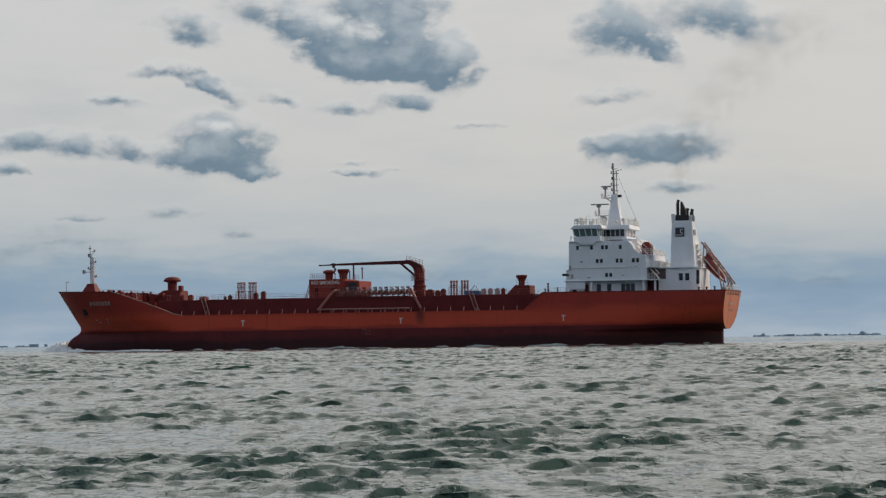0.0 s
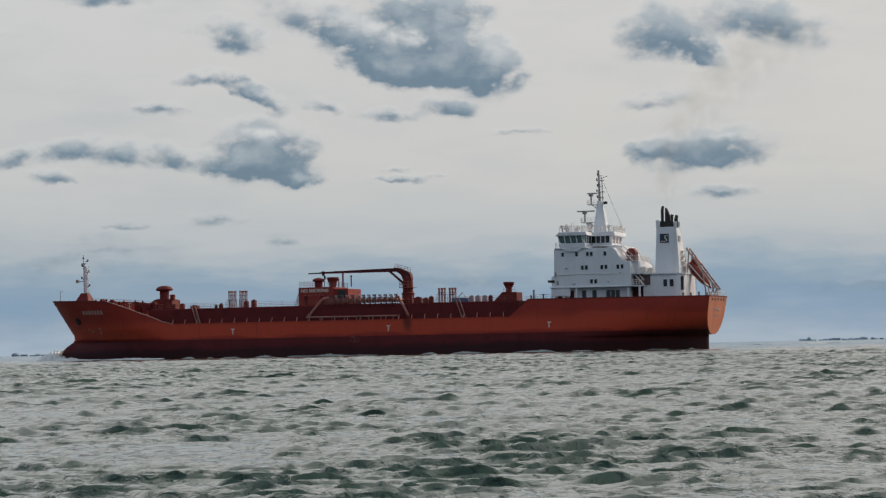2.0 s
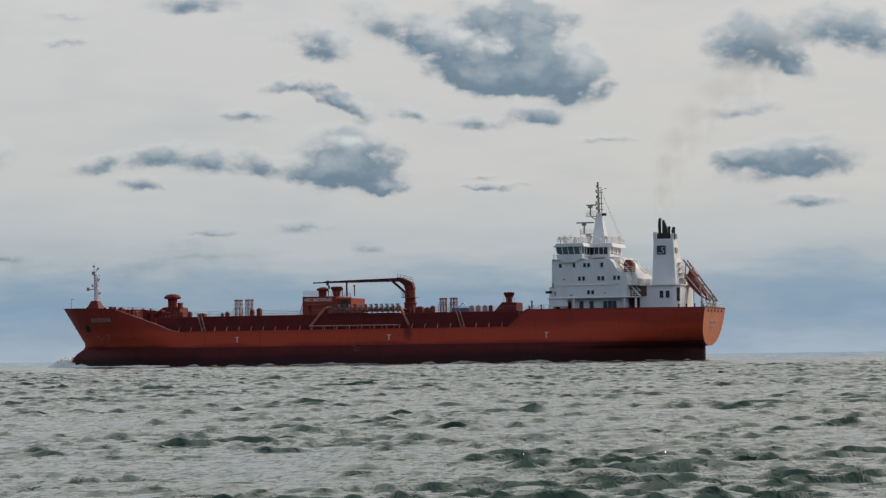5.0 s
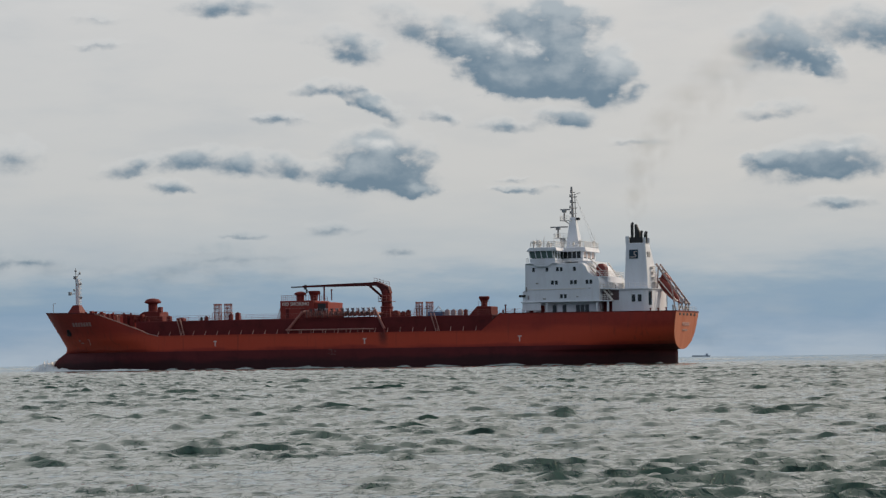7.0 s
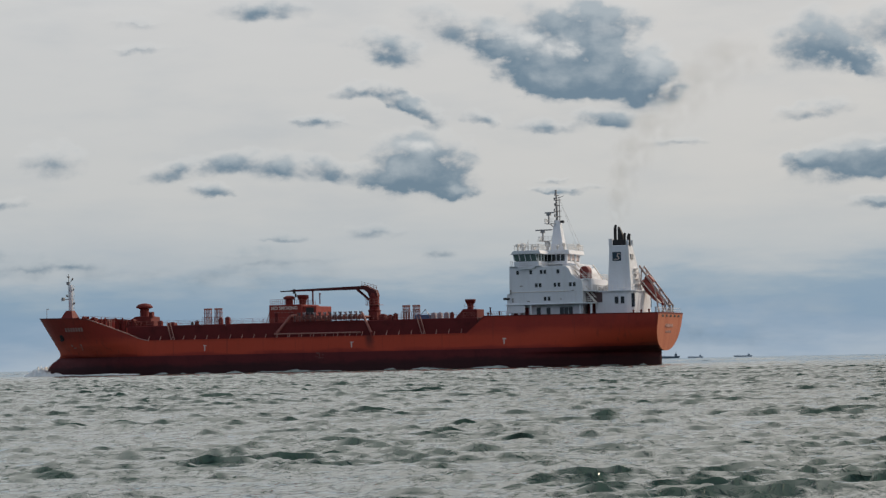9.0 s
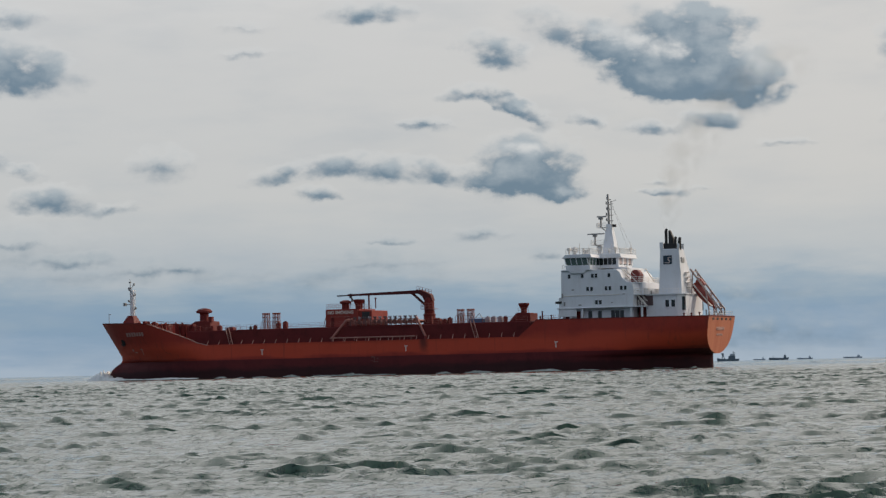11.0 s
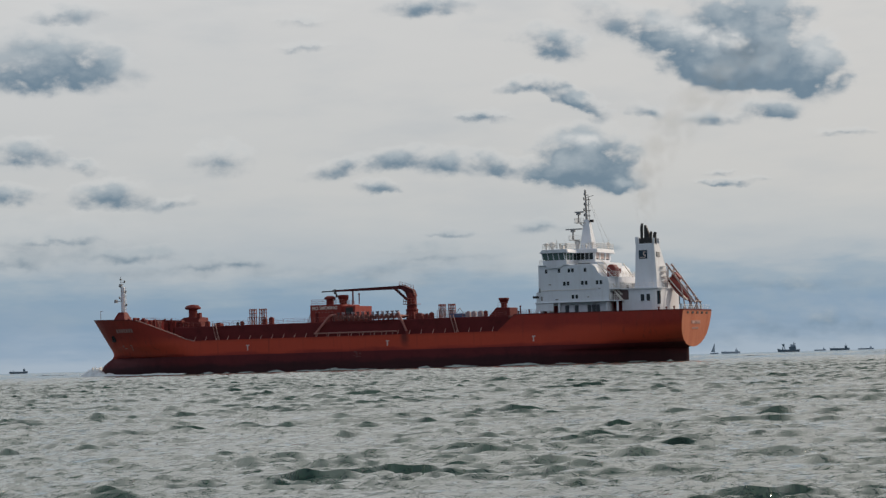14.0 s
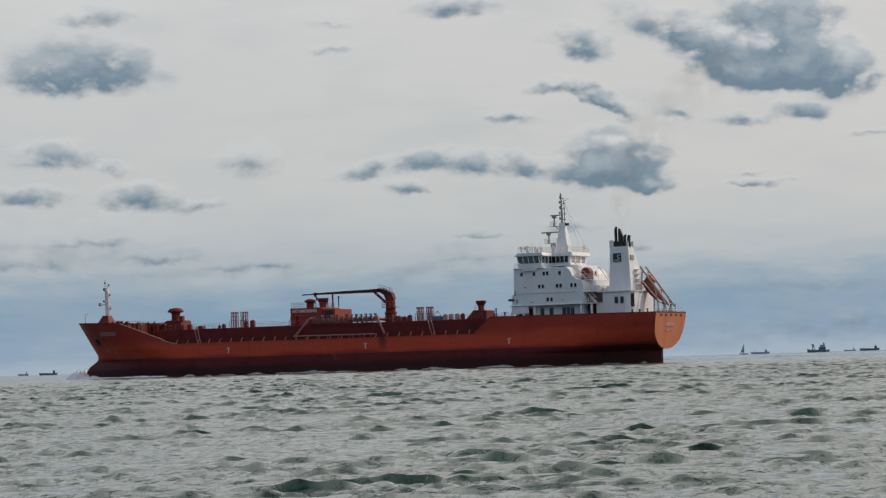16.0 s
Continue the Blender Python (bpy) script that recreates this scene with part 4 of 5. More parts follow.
for y in (2.6, -0.4, -3.2):
    part("after_door", bbox(16.5, 16.62, y - 0.4, y + 0.4, 17.3, 19.2, 0.03), DECKRED, acc, "dark red door in the after wall")
for y in (4.2, 1.4, -2.0):
    part("after_window", bbox(13.34, 13.42, y - 0.5, y + 0.5, 15.0, 15.7, 0.02), GLASS, acc)
part("after_deck", bbox(11.8, 14.6, -6.0, 9.6, 14.75, 14.9, 0.03), WHITE, acc)
part("after_deck", bbox(13.6, 17.0, -6.4, 8.4, 17.15, 17.28, 0.03), WHITE, acc)
part("recess_wall", bbox(11.9, 14.2, 3.0, 7.0, 9.6, 14.7, 0.03), DECKRED, acc, "dark red wall of the side recess")
bm = bmesh.new()
rails(bm, [(16.4, 8.2, 17.28), (13.7, 8.2, 17.28), (13.7, -6.2, 17.28)], 1.05, 0.8, 3, 0.045)
part("after_railing", bm, CREAM, acc)
bm = bmesh.new()
rails(bm, [(14.2, 9.5, 14.9), (11.9, 9.5, 14.9), (11.9, -5.8, 14.9)], 1.05, 0.8, 3, 0.045)
part("after_railing", bm, CREAM, acc)
part("after_railing", rails(bmesh.new(), [(14.2, 10.0, 12.6), (12.1, 10.0, 12.6)], 1.1, 0.5, 3, 0.05), CREAM, acc)


def stairs(x0, z0, x1, z1, y0, y1):
    bm = bmesh.new()
    for y in (y0, y1):
        rod(bm, (x0, y, z0), (x1, y, z1), 0.09)
        rod(bm, (x0, y, z0 + 0.95), (x1, y, z1 + 0.95), 0.05)
    for k in range(11):
        f = k / 10
        box(bm, x0 + (x1 - x0) * f - 0.13, x0 + (x1 - x0) * f + 0.13, y0, y1, z0 + (z1 - z0) * f - 0.02, z0 + (z1 - z0) * f + 0.02)
    return bm


part("stairs", stairs(16.8, 19.9, 14.2, 17.3, 6.9, 7.7), CREAM, acc)
part("stairs", stairs(14.8, 17.2, 12.2, 14.9, -5.9, -5.1), CREAM, acc)
part("stairs", stairs(13.8, 14.8, 11.9, 12.6, 8.4, 9.2), CREAM, acc)
bm = bmesh.new()
rod(bm, (17.6, 6.8, 20.1), (15.4, 6.8, 17.3), 0.14)
rod(bm, (16.6, -5.2, 20.3), (13.2, -5.2, 15.4), 0.14)
part("sloped_strut", bm, CREAM, acc)
for x, y, z in ((14.2, 3.6, 15.2), (12.6, 6.6, 15.4), (12.8, -1.0, 15.3)):
    part("deck_locker", bbox(x - 0.45, x + 0.45, y - 0.6, y + 0.6, 14.9, z + 0.7, 0.06), CREAM, acc)

# bridge
part("bridge_deck", bbox(22.4, 28.9, -10.2, 10.2, 19.85, 20.0, 0.04), WHITE, acc)
part("bridge_deck", bbox(17.4, 22.4, -6.2, 6.2, 20.3, 20.4, 0.04), WHITE, acc)
for y in (1, -1):
    part("bridge_wing", bevel(prism(bmesh.new(), [(27.9, 20.0), (28.1, 20.9), (22.9, 20.9), (22.9, 20.0)], y * 4.2, y * 10.0), 0.04), WHITE, acc)
    part("wing_bracket", bevel(prism(bmesh.new(), [(27.4, 20.0), (23.4, 20.0), (24.2, 19.3), (26.8, 19.3)], y * 9.85, y * 10.3), 0.04), WHITE, acc)
part("bridge_skirt", bbox(19.0, 28.0, -4.2, 4.2, 20.0, 21.0, 0.04), WHITE, acc)


def bridge_panes(x0, x1, n, y, lean, mat, g=0.11):
    """Raked wheelhouse panes with mullions between them, on one side."""
    w = (x1 - x0) / n
    for k in range(n):
        bm = bmesh.new()
        a = x0 + w * k
        out = [(a + g, 21.0), (a + w - g, 21.0), (a + w - g + lean, 22.3), (a + g + lean, 22.3)]
        prism(bm, out, y - 0.05, y + 0.02)
        part("bridge_window", bm, mat, acc)
    for k in range(n + 1):
        bm = bmesh.new()
        a = x0 + w * k
        prism(bm, [(a - g, 21.0), (a + g, 21.0), (a + g + lean, 22.3), (a - g + lean, 22.3)], y - 0.1, y + 0.05)
        part("mullion", bm, WHITE, acc)


bridge_panes(23.3, 27.9, 4, 9.9, 0.25, GREENGLASS, 0.08)
bridge_panes(19.4, 23.0, 4, 4.25, 0.0, GLASS, 0.06)
part("bridge_core", bbox(19.3, 27.6, -4.1, 4.1, 20.9, 22.4, 0.03), GLASS, acc)
part("wing_core", bbox(23.4, 27.6, -9.7, 9.7, 20.9, 22.4, 0.03), GREENGLASS, acc)
for y in (4.1, 1.5, -1.5, -4.1):
    part("after_mullion", bbox(18.95, 19.35, y - 0.35, y + 0.35, 20.9, 22.4, 0.03), WHITE, acc)
for y in (2.8, 0.0, -2.8):
    part("after_pane", bbox(19.1, 19.3, y - 1.0, y + 1.0, 21.2, 22.3, 0.03), PANEL, acc, "pale after panel of the wheelhouse")
for y in (9.0, 7.2, 5.4):
    part("wing_pane_post", bbox(23.2, 23.45, y - 0.1, y + 0.1, 20.9, 22.4, 0.02), WHITE, acc)
part("bridge_roof", bevel(prism(bmesh.new(), [(29.0, 22.3), (28.2, 23.1), (18.4, 23.1), (18.2, 22.3)], -5.0, 5.0), 0.05), WHITE, acc)
part("wing_roof", bevel(prism(bmesh.new(), [(28.6, 22.3), (27.9, 23.0), (22.7, 23.0), (22.4, 22.3)], 5.0, 10.4), 0.05), WHITE, acc)
part("wing_roof", bevel(prism(bmesh.new(), [(28.6, 22.3), (27.9, 23.0), (22.7, 23.0), (22.4, 22.3)], -10.4, -5.0), 0.05), WHITE, acc)
part("roof_railing", rails(bmesh.new(), [(27.8, 10.1, 23.0), (22.8, 10.1, 23.0), (22.8, 4.9, 23.05), (18.5, 4.9, 23.1), (18.5, -4.9, 23.1)], 1.1, 0.7, 3, 0.05), CREAM, acc)
part("wing_railing", rails(bmesh.new(), [(28.6, 10.1, 20.0), (28.6, 9.0, 20.0)], 1.0, 0.8, 3, 0.04), CREAM, acc)
part("wing_railing", rails(bmesh.new(), [(22.8, 9.8, 19.9), (18.0, 9.8, 19.9)], 0.5, 1.0, 2, 0.03), CREAM, acc)
bm = bmesh.new()
lathe(bm, 27.2, 6.5, [(0.3, 23.1), (0.3, 23.6), (0.7, 23.8), (0.7, 24.3), (0.3, 24.6)], 12)
rod(bm, (26.4, 6.0, 23.1), (26.4, 6.0, 24.9), 0.07)
rod(bm, (24.3, 6.0, 23.1), (24.3, 6.0, 24.4), 0.06)
box(bm, 25.0, 25.8, 5.5, 6.1, 23.1, 24.0)
part("search_light", bm, CREAM, acc)
for x, y, w, h in ((27.4, 9.2, 0.45, 1.4), (26.2, 9.0, 0.3, 0.9), (24.4, 9.3, 0.25, 1.2), (21.0, 3.8, 0.3, 1.1), (19.6, 4.2, 0.35, 1.5), (19.0, -3.4, 0.35, 1.6), (25.6, 3.5, 0.3, 1.3)):
    bm = bmesh.new()
    lathe(bm, x, y, [(w * 0.4, 23.0), (w * 0.4, 23.0 + h * 0.5), (w, 23.0 + h * 0.6), (w, 23.0 + h * 0.9), (w * 0.4, 23.0 + h)], 8)
    part("roof_aerial", bm, CREAM, acc)

# main mast
mast = new("main_mast")
mast.parent = ship
tagged(mast, "white tapered radar mast above the bridge")
bm = bmesh.new()
skin(bm, [[(23.3, 1.3, 23.0), (20.6, 1.3, 23.0), (20.6, -1.3, 23.0), (23.3, -1.3, 23.0)],
          [(22.6, 0.5, 29.2), (21.6, 0.5, 29.2), (21.6, -0.5, 29.2), (22.6, -0.5, 29.2)]], True)
bmesh.ops.holes_fill(bm, edges=bm.edges[:])
part("mast_tower", bm, WHITE, mast)
bm = bmesh.new()
rod(bm, (22.2, 0, 29.0), (22.3, 0, 35.0), 0.27, 0.15)
rod(bm, (21.6, 0, 29.0), (21.7, 0, 33.8), 0.09)
for z, w in ((29.9, 0.9), (31.0, 1.0), (32.1, 0.75), (33.2, 0.95), (34.1, 0.6)):
    rod(bm, (22.2 - w, 0, z), (22.2 + w * 0.6, 0, z), 0.07)
    rod(bm, (22.2, -w, z), (22.2, w, z), 0.07)
    rod(bm, (22.2 + w * 0.5, 0, z), (22.2 + w * 0.5, 0, z + 0.5), 0.14)
rod(bm, (22.2, 0, 33.5), (20.6, 0, 34.0), 0.05)
rod(bm, (22.35, 0, 34.4), (22.35, 0, 35.2), 0.2)
part("pole_mast", bm, STEEL, mast, "thin grey pole mast with lamps")
for z, x, w in ((25.1, 24.7, 1.75), (28.5, 23.4, 1.0)):
    bm = bmesh.new()
    box(bm, 22.2, x + 1.1, -0.9, 0.9, z, z + 0.12)
    rod(bm, (22.4, 0, z - 1.0), (x + 0.3, 0, z), 0.1)
    rails(bm, [(22.5, 0.9, z), (x + 1.1, 0.9, z), (x + 1.1, -0.9, z)], 0.95, 0.7, 2, 0.035)
    part("radar_platform", bm, CREAM, mast)
    bm = bmesh.new()
    rod(bm, (x + 0.5, 0, z), (x + 0.5, 0, z + 1.9), 0.22, 0.14)
    box(bm, x + 0.1, x + 0.9, -0.3, 0.3, z + 1.7, z + 2.15)
    box(bm, x + 0.3 - w, x + 0.3 + w, -0.35, 0.1, z + 2.15, z + 2.38)
    part("radar_scanner", bm, STEEL, mast, "grey radar scanner bar")
bm = bmesh.new()
lathe(bm, 24.3, 0.0, [(0.35, 23.0), (0.35, 24.0), (0.6, 24.1), (0.6, 24.8), (0.25, 25.2)], 10)
part("satellite_dome", bm, CREAM, mast)
bm = bmesh.new()
box(bm, 20.7, 21.4, -0.1, 0.5, 28.6, 29.1)
part("mast_lamp", bm, BLACK, mast)
bm = bmesh.new()
rod(bm, (21.6, 0, 33.3), (17.4, 3.0, 24.0), 0.02, seg=4)
rod(bm, (21.6, 0, 33.3), (18.4, -3.0, 24.0), 0.02, seg=4)
part("stay_wire", bm, STEEL, mast)
for x, y, z in ((19.0, 4.6, 26.0), (18.7, -3.0, 25.6), (20.2, 4.7, 25.2), (23.2, 9.8, 25.0), (18.6, 1.0, 25.0), (25.0, 9.9, 25.2), (26.6, 9.9, 24.8)):
    bm = bmesh.new()
    rod(bm, (x, y, 23.0), (x, y, z), 0.035, 0.02, 5)
    part("whip_aerial", bm, CREAM, acc)

# funnel and its casing
funnel = new("funnel_casing")
funnel.parent = ship
tagged(funnel, "white funnel with black exhaust pipes on a deckhouse")


def slab(bm, outline, z0, z1):
    """An outline of (x, y), drawn up from z0 to z1."""
    a = [bm.verts.new((x, y, z0)) for x, y in outline]
    b = [bm.verts.new((x, y, z1)) for x, y in outline]
    bm.faces.new(a[::-1])
    bm.faces.new(b)
    for i in range(len(a)):
        j = (i + 1) % len(a)
        bm.faces.new((a[i], a[j], b[j], b[i]))
    return bm


rounded = [(12.3, 7.9)] + [(6.6 - 2.0 * math.sin(k * math.pi / 12), 5.9 + 2.0 * math.cos(k * math.pi / 12)) for k in range(7)]
rounded += [(4.6, -3.4)] + [(6.6 - 2.0 * math.cos(k * math.pi / 12), -3.6 - 2.0 * math.sin(k * math.pi / 12)) for k in range(1, 7)] + [(12.3, -5.6)]
part("casing_house", slab(bmesh.new(), rounded, 9.6, 14.62), WHITE, funnel)
part("casing_deck", slab(bmesh.new(), [(x + (0.1 if x > 7 else -0.25), y * 1.04) for x, y in rounded], 14.62, 14.8), WHITE, funnel)
bm = bmesh.new()
skin(bm, [[(10.5, 5.4, 14.8), (5.8, 5.4, 14.8), (5.4, -2.8, 14.8), (10.5, -2.8, 14.8)],
          [(10.15, 5.1, 23.6), (6.3, 5.1, 23.6), (6.3, 2.2, 23.6), (10.15, 2.2, 23.6)]], True)
bmesh.ops.holes_fill(bm, edges=bm.edges[:])
part("funnel", bevel(bm, 0.1), WHITE, funnel, "white tapered funnel")
for x0, x1, y0, y1, z1 in ((9.5, 10.05, 4.98, 5.12, 24.9), (6.2, 6.6, 4.98, 5.12, 24.6), (6.2, 10.05, 2.1, 2.25, 24.6), (10.06, 10.2, 2.1, 5.12, 24.9)):
    part("funnel_coaming", box(bmesh.new(), x0, x1, y0, y1, 23.5, z1), WHITE, funnel)
for x, y, r, z in ((9.1, 4.2, 0.30, 27.6), (7.2, 4.4, 0.22, 25.9), (6.5, 4.0, 0.36, 25.8), (7.6, 3.2, 0.3, 26.0), (8.6, 2.8, 0.3, 26.4)):
    bm = bmesh.new()
    rod(bm, (x, y, 23.4), (x, y, z - 0.5), r, seg=12)
    rod(bm, (x, y, z - 0.5), (x - 0.2, y, z), r, r * 0.75, 12)
    part("exhaust_pipe", bm, BLACK, funnel)
bm = prism(bmesh.new(), [(8.6, 23.4), (8.55, 27.2), (8.25, 27.3), (7.55, 25.6), (7.5, 23.4)], 3.6, 4.5)
part("exhaust_pipe", bevel(bm, 0.1), BLACK, funnel, "wide black exhaust with a raked top")
part("soot_band", bbox(6.9, 9.45, 4.6, 4.95, 23.5, 24.7, 0.03), BLACK, funnel)
part("funnel_badge", bbox(7.75, 9.45, 5.10, 5.34, 20.6, 22.3, 0.02), NAVY, funnel, "dark blue square funnel badge")
bm = bmesh.new()
for a, b, c, d in ((7.9, 8.5, 21.85, 22.0), (8.35, 8.55, 21.35, 21.9), (8.1, 8.5, 21.25, 21.42), (8.05, 8.25, 20.95, 21.3), (8.2, 9.2, 20.82, 20.96)):
    box(bm, a, b, 5.33, 5.37, c, d)
part("badge_sweep", bm, LETTER, funnel)
part("funnel_grille", bbox(6.0, 6.35, 2.6, 4.4, 20.9, 21.9, 0.03), STEEL, funnel)
for x in (8.05, 6.85):
    window(funnel, x, 12.95, 0.75, 1.35, 7.9)
for y in (6.9, -4.7):
    part("casing_door", bbox(4.75, 5.3, y - 0.45, y + 0.45, 11.6, 14.2, 0.02), GLASS, funnel)
part("casing_rail", rails(bmesh.new(), [(11.0, 8.0, 14.8), (6.6, 8.0, 14.8), (4.5, 5.9, 14.8), (4.5, -3.4, 14.8)], 1.0, 1.0, 2, 0.03), CREAM, funnel)
bm = bmesh.new()
for z in (16.0, 17.0, 18.0, 19.0):
    box(bm, 5.0, 6.6, 1.0, 3.0, z, z + 0.06)
part("funnel_steps", bm, CREAM, funnel)

# free-fall lifeboat on its ramp
davit = new("lifeboat_davit")
davit.parent = ship
tagged(davit, "inclined stern launching ramp for the lifeboat")
bm = bmesh.new()
for y in (1.6, -1.6):
    prism(bm, [(5.3, 19.5), (5.05, 19.75), (-0.75, 11.75), (-0.5, 11.5)], y - 0.09, y + 0.09)
for k in range(8):
    f = k / 7
    rod(bm, (4.9 - 5.2 * f, -1.6, 19.2 - 7.2 * f), (4.9 - 5.2 * f, 1.6, 19.2 - 7.2 * f), 0.07)
part("ramp_rail", bm, RAMP, davit, "weathered pale ramp rails")
for y in (1.7, -1.7):
    for a, b in (((-0.3, y, 9.7), (0.5, y, 13.2)), ((1.2, y, 9.7), (-0.2, y, 12.3)), ((1.3, y, 9.7), (2.2, y, 15.6)), ((5.0, y, 14.7), (4.7, y, 18.8))):
        bm = bmesh.new()
        rod(bm, a, b, 0.14, seg=6)
        part("davit_leg", bm, RAMP, davit)
boat = new("lifeboat")
boat.parent = ship
tagged(boat, "red enclosed free-fall lifeboat hanging nose down")
bm = bmesh.new()
rows = []
for k in range(13):
    f = k / 12
    r = 1.12 * math.sin(math.pi * min(1, 0.12 + f * 0.95)) ** 0.45 if f < 1 else 0.15
    rows.append([(6.4 * (f - 0.5), r * math.cos(2 * math.pi * j / 14), r * (1.0 if math.sin(2 * math.pi * j / 14) > 0 else 0.85) * math.sin(2 * math.pi * j / 14)) for j in range(14)])
vs = skin(bm, rows, True)
bm.faces.new(vs[0])
bm.faces.new(vs[-1])
part("boat_shell", bm, BOATRED, boat, smooth_faces=True)
part("boat_cabin", bbox(-3.4, -1.6, -0.7, 0.7, 0.6, 1.75, 0.2), BOATRED, boat)
part("cabin_window", bbox(-2.9, -2.1, 0.68, 0.73, 1.15, 1.5, 0.02), GLASS, boat)
part("rubbing_strake", bbox(-3.0, 2.6, -1.28, 1.28, -0.1, 0.08, 0.03), CREAM, boat)
boat.matrix_local = Matrix.Translation((2.9, 0.0, 14.3)) @ Euler((0, radians(-50), 0)).to_matrix().to_4x4() @ Euler((0, 0, radians(180))).to_matrix().to_4x4()
# stern gear
for x, y, h in ((0.6, 6.8, 1.0), (0.7, 4.6, 0.5), (0.5, -2.5, 0.6), (0.6, -5.5, 1.6), (1.8, 7.4, 0.6), (3.2, 8.0, 0.5), (4.6, 8.4, 0.5), (33.2, 9.6, 1.7), (31.4, 9.4, 0.9), (34.0, 8.6, 0.7)):
    bm = bmesh.new()
    rod(bm, (x, y, 9.5), (x, y, 10.4 + h), 0.14)
    rod(bm, (x, y, 10.3 + h), (x, y, 10.5 + h), 0.22)
    part("deck_post", bm, DECKRED if x > 1.7 else STEEL, ship)
part("poop_railing", rails(bmesh.new(), [(33.8, 9.8, 10.4), (29.8, 9.8, 10.4)], 0.9, 1.0, 2, 0.035), RAIL, ship)
part("stern_railing", rails(bmesh.new(), [(-0.2, 8.2, 10.4), (-0.2, -8.2, 10.4)], 0.9, 1.2, 2, 0.035), CREAM, ship)
for k in range(7):
    part("name_bar", box(bmesh.new(), aft(7.9) - 0.11, aft(7.9) + 0.02, 2.4 - 0.8 * k, 2.95 - 0.8 * k, 7.6, 8.25), NAMEPAINT, ship, "pale painted name bar on the stern")
for k in range(6):
    part("port_bar", box(bmesh.new(), aft(6.75) - 0.11, aft(6.75) + 0.02, 1.8 - 0.7 * k, 2.2 - 0.7 * k, 6.55, 6.95), NAMEPAINT, ship, "pale painted bar on the stern")

# ---- bow wave and wake ----


def foam_ridge(points, seed, pieces, mat):
    """A ragged ridge of foam: points of (x, y, width, height)."""
    rng = random.Random(seed)
    bm = bmesh.new()
    rows = []
    n = len(points) - 1
    for k in range(pieces + 1):
        f = k / pieces * n
        i = min(int(f), n - 1)
        x, y, w, h = (a + (b - a) * (f - i) for a, b in zip(points[i], points[i + 1]))
        row = []
        for j in range(9):
            u = j / 4 - 1
            z = h * (1 - u * u) * rng.uniform(0.45, 1.25) if abs(u) < 1 else -0.4
            row.append((x + rng.uniform(-0.15, 0.15), y + u * w, z))
        rows.append(row)
    skin(bm, rows)
    return mesh("bow_wave", bm, mat, True)


bow_wave = new("bow_wave")
tagged(bow_wave, "white foaming bow wave curling at the stem", "bow wave", kind="stuff")
for pts, seed in ((((141.5, 0.3, 0.5, 0.3), (139.0, 0.7, 1.2, 1.3), (137.0, 1.3, 1.3, 2.1), (134.5, 2.2, 1.3, 0.9), (130.0, 4.4, 1.2, 0.35), (124.0, 7.4, 1.0, 0.2), (116.0, 11.0, 1.0, 0.4), (108.0, 13.0, 0.9, 0.2)), 5),
                  (((140.0, -0.8, 0.5, 0.5), (137.5, -1.8, 1.6, 1.9), (135.0, -4.5, 1.6, 2.0), (130.0, -8.0, 1.4, 1.2), (120.0, -13.0, 1.2, 0.8)), 6)):
    ob = new("foam", foam_ridge(pts, seed, 60, SPRAY))
    ob.parent = bow_wave
rng = random.Random(31)
run, x = [], 112.0
while x > 1.0:
    run.append((x, 11.2 if x > 30 else 11.2 * (x / 30) ** 0.6 + 0.4, rng.uniform(0.4, 0.9), rng.choice((-0.3, -0.25, 0.1, 0.2, 0.3, 0.45))))
    x -= rng.uniform(1.2, 4.5)
ob = new("foam", foam_ridge(run, 9, 420, FOAM))
ob.parent = bow_wave

# ---- far vessels and land on the horizon, haze put into their colours ----


def at(az, dist):
    return Vector((dist * math.sin(radians(az)), dist * math.cos(radians(az)), 0.0))


def set_far(ob, az, dist):
    ob.matrix_basis = Matrix.Translation(at(az, dist)) @ Matrix.Rotation(-radians(az), 4, "Z")


def tug(az, dist):
    t = tagged(new("tugboat"), "haze-tinted dark tug with a wheelhouse far off", "boat")
    bm = bmesh.new()
    prism(bm, [(-12.5, 0), (12.5, 0), (13.0, 3.0), (9, 2.6), (-8, 3.0), (-13.0, 4.2)], -3.5, 3.5)
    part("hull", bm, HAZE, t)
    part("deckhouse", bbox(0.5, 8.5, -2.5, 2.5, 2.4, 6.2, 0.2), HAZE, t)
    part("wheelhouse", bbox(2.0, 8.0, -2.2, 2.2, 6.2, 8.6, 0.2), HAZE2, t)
    bm = bmesh.new()
    rod(bm, (-7, 0, 2.5), (-6.0, 0, 9.0), 0.5)
    rod(bm, (-4, 0, 2.5), (-6.0, 0, 9.0), 0.5)
    box(bm, -7.6, -4.6, -0.6, 0.6, 7.6, 9.4)
    part("gantry", bm, HAZE, t)
    bm = bmesh.new()
    rod(bm, (6.2, 0, 8.5), (6.2, 0, 11.5), 0.4)
    box(bm, 5.0, 8.4, -0.5, 0.5, 9.3, 9.9)
    part("mast", bm, HAZE, t)
    set_far(t, az, dist)
    return t


tug(0.66, 3000)


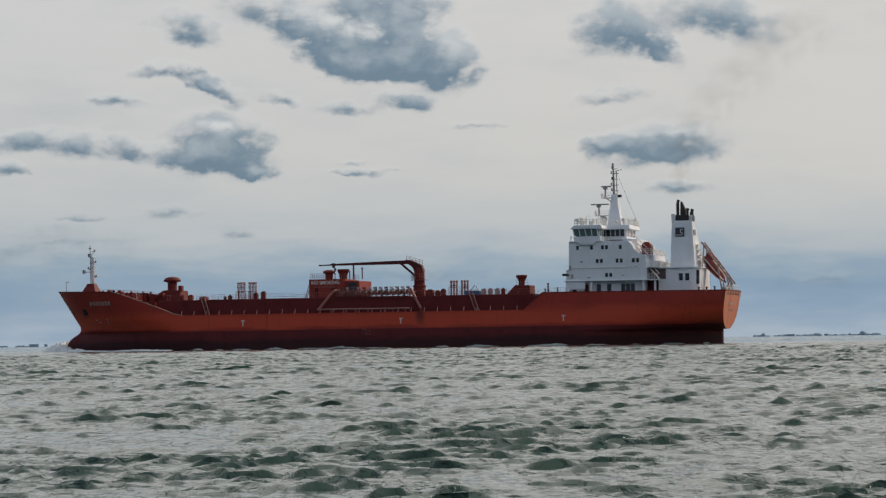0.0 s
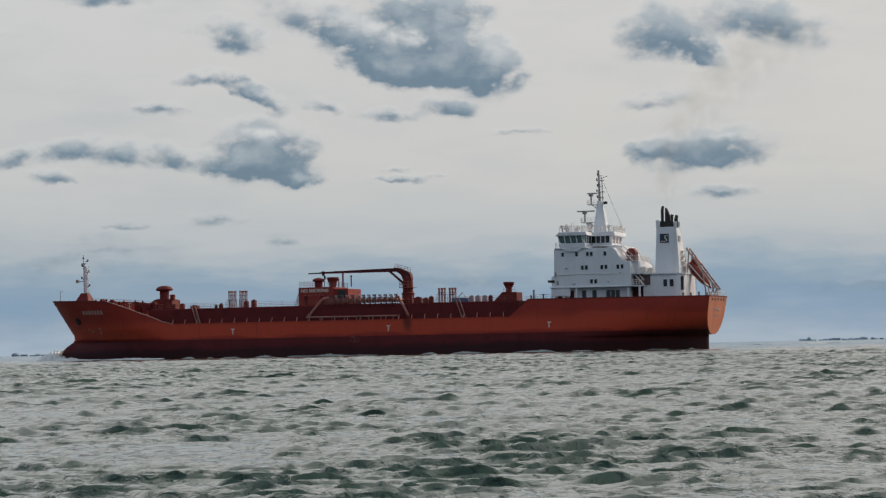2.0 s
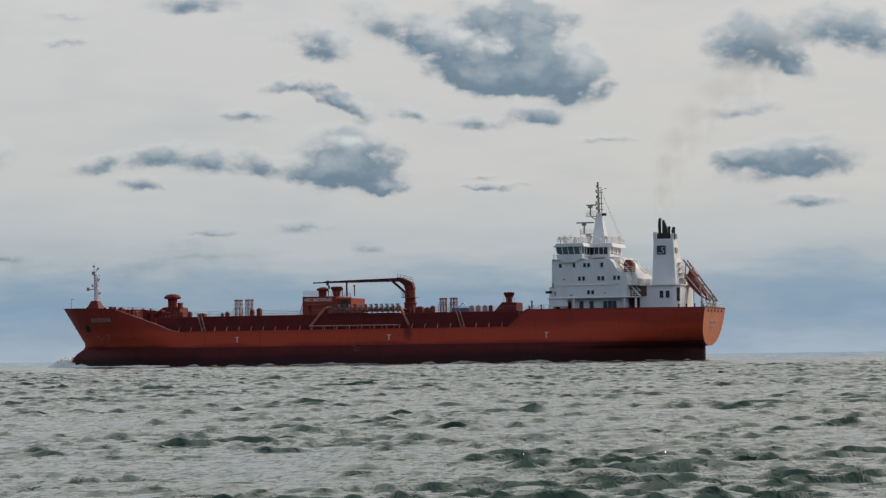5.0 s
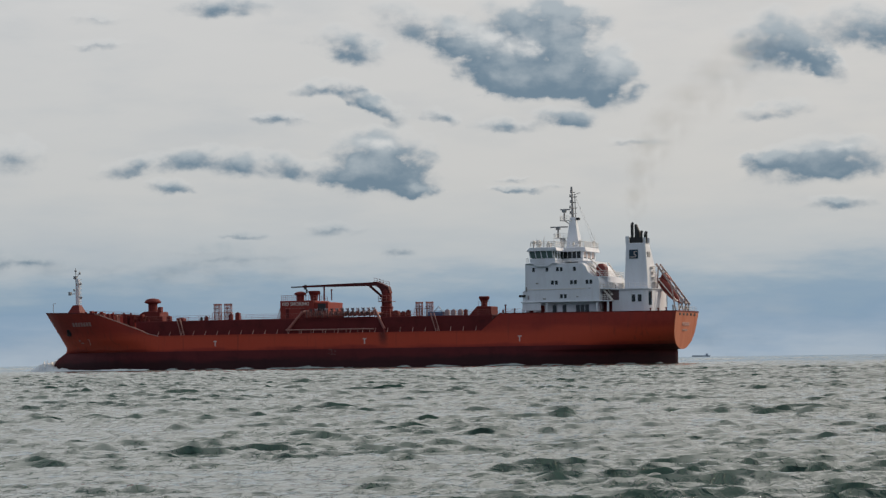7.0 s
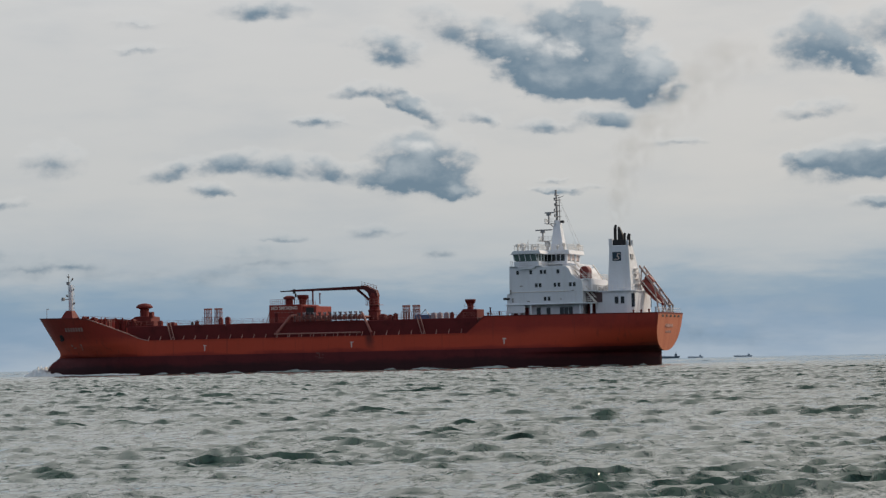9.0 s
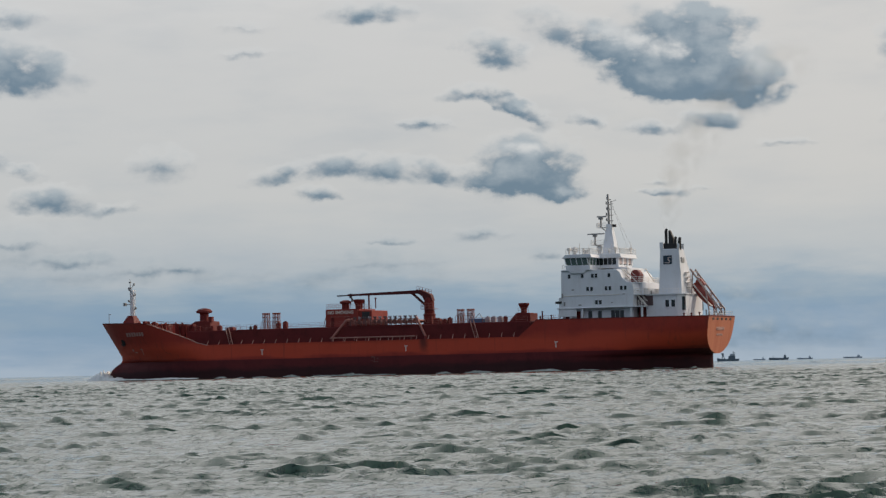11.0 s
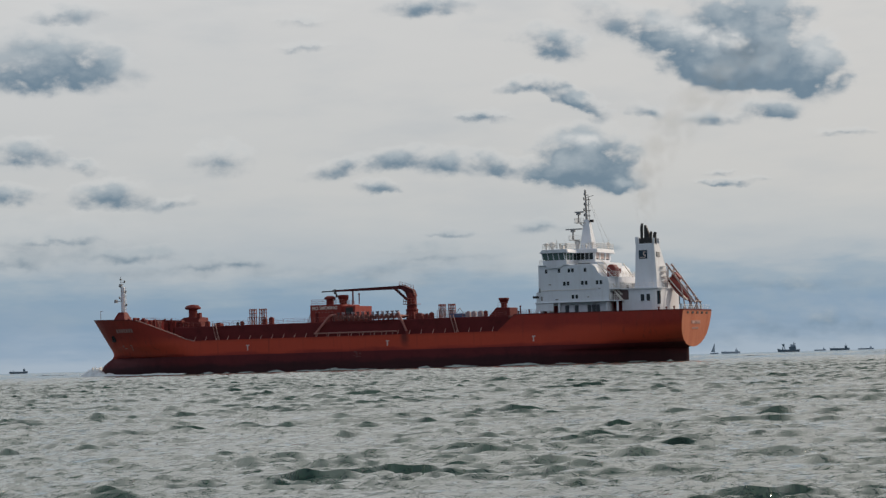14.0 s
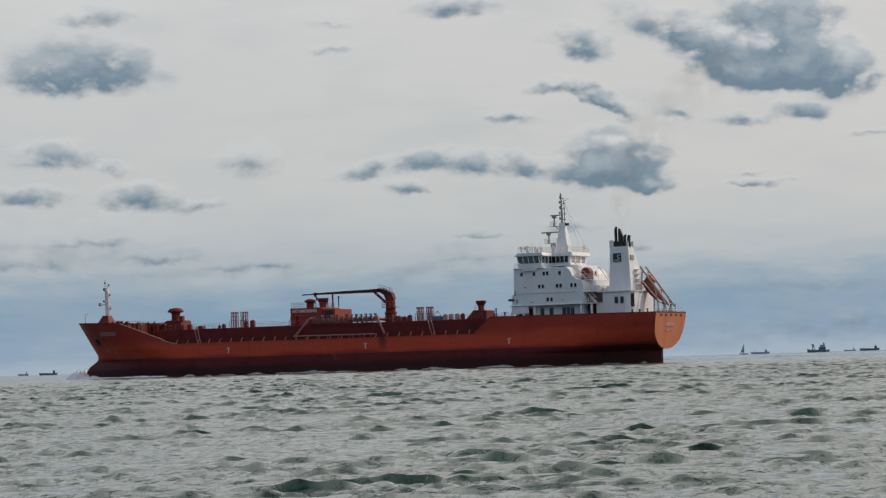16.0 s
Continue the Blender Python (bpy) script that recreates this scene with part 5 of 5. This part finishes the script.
def barge(az, dist, length, high, mat):
    t = tagged(new("cargo_vessel"), "low hazy cargo vessel on the horizon", "ship", "far vessels")
    bm = bmesh.new()
    prism(bm, [(-length / 2, 0), (length / 2, 0), (length / 2 + 1, high), (length / 2 - length * 0.2, high * 0.85), (-length / 2 - 1, high)], -4, 4)
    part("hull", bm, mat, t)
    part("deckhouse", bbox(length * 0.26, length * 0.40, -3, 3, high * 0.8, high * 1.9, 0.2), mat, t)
    bm = bmesh.new()
    rod(bm, (length * 0.33, 0, high * 1.8), (length * 0.33, 0, high * 2.6), 0.35)
    part("mast", bm, mat, t)
    bm = bmesh.new()
    rod(bm, (-length * 0.3, 0, high * 0.8), (-length * 0.3, 0, high * 1.6), 0.3)
    part("mast", bm, mat, t)
    set_far(t, az, dist)
    return t


def yacht(az, dist):
    t = tagged(new("sailing_boat"), "tiny sailing boat with a sail paled by haze", "boat")
    part("hull", bevel(prism(bmesh.new(), [(-5, 0), (4, 0), (5.5, 1.6), (-5.4, 1.3)], -1.5, 1.5), 0.1), HAZE2, t)
    part("sail", prism(bmesh.new(), [(-4.2, 2.4), (0.4, 2.2), (0.2, 13.0)], -0.06, 0.06), HAZE2, t)
    bm = bmesh.new()
    rod(bm, (0.5, 0, 1.2), (0.5, 0, 13.4), 0.15)
    part("mast", bm, HAZE, t)
    set_far(t, az, dist)
    return t


barge(-0.62, 3200, 22, 2.6, HAZE2)
yacht(-0.98, 3200)
barge(1.78, 3600, 26, 3.4, HAZE)
barge(1.35, 4200, 18, 2.2, HAZE2)
barge(2.35, 4200, 24, 2.4, HAZE2)
barge(3.4, 4400, 30, 2.6, HAZE2)
barge(-16.45, 3600, 24, 3.2, HAZE)
barge(-17.0, 4200, 16, 3.0, HAZE2)


def shore(az0, az1, dist, seed):
    """A low strip of land with trees and buildings along the horizon."""
    land = tagged(new("far_shore"), "low hazy blue shore with trees and roofs", "land", kind="structure")
    rng = random.Random(seed)
    a, bm = az0, bmesh.new()
    while a < az1:
        w, h = rng.uniform(4, 16), rng.choice((1.5, 2, 2.5, 3, 4, 6)) * rng.uniform(0.7, 1.2)
        p = at(a, dist)
        m = Matrix.Translation(p + Vector((0, 0, h / 2 - 1))) @ Matrix.Rotation(-radians(a), 4, "Z") @ Matrix.Diagonal((w, 10, h + 2, 1))
        if rng.random() < 0.5:
            bmesh.ops.create_cube(bm, size=1, matrix=m)
        else:
            bmesh.ops.create_icosphere(bm, subdivisions=2, radius=0.6, matrix=m)
        a += math.degrees(w * rng.uniform(0.5, 1.3) / dist)
    part("shoreline", bm, HAZYLAND, land)
    return land


shore(8.2, 10.95, 4500, 3)
shore(-9.25, -8.3, 4200, 5)
shore(-8.2, -7.55, 4200, 8)

# ---- smoke from the funnel ----
def smoke_material():
    m = bpy.data.materials.new("thin_smoke")
    m.use_nodes = True
    t = m.node_tree
    t.nodes.clear()
    co = node(t, "ShaderNodeTexCoord").outputs["Object"]
    flat = vec(t, "MULTIPLY", co, (1.0, 0.0, 1.0))
    r = node(t, "ShaderNodeVectorMath", (flat,), operation="LENGTH").outputs[1]
    n = node(t, "ShaderNodeTexNoise", {"Vector": co, "Scale": 1.6, "Detail": 4.0}).outputs[0]
    a = mth(t, "MULTIPLY", mth(t, "MULTIPLY", smooth(t, r, 1.0, 0.1), smooth(t, n, 0.3, 0.7)), 0.10)
    d = node(t, "ShaderNodeBsdfDiffuse", {"Color": (0.95, 0.70, 0.42, 1)})
    c = node(t, "ShaderNodeBsdfTransparent")
    mx = node(t, "ShaderNodeMixShader", (a, c.outputs[0], d.outputs[0]))
    node(t, "ShaderNodeOutputMaterial", (mx.outputs[0],))
    return m


SMOKE = smoke_material()
smoke = tagged(new("smoke_plume"), "faint brown exhaust haze drifting from the funnel", "smoke", kind="stuff")
for x, z, rx, rz in ((8.6, 31, 3.0, 5), (7.6, 36, 4.0, 5.5), (5.5, 41, 5.5, 5), (2.0, 45.5, 6.5, 5.5), (-3, 50, 8, 5.5), (-8, 54, 8, 6), (-14, 58, 9, 6)):
    bm = bmesh.new()
    bmesh.ops.create_icosphere(bm, subdivisions=3, radius=1)
    ob = part("smoke_puff", bm, SMOKE, smoke, smooth_faces=True)
    ob.matrix_local = Matrix.LocRotScale((x, 3, z), None, (rx, 1.5, rz))



# ---- motion ----
def motions():
    times = (0, 0.1, *range(1, 16), 15.9, 16)
    turn = Matrix.Rotation(radians(SHIP_WAY), 4, "Z")
    ahead = turn @ Vector((1, 0, 0))
    for thing, sink in ((ship, SHIP_SINK), (bow_wave, 0.0), (smoke, 0.0)):
        walk(thing, [(t, Matrix.Translation(SHIP_START + ahead * (SHIP_SPEED * t) + Vector((0, 0, sink))) @ turn) for t in times])
    for thing, vx, vy in ((long_waves, 0.0, -1.1), (cross_waves, 0.0, -0.75)):
        walk(thing, [(t, pose(vx * (t - 8), vy * (t - 8), 0)) for t in times])


motions()
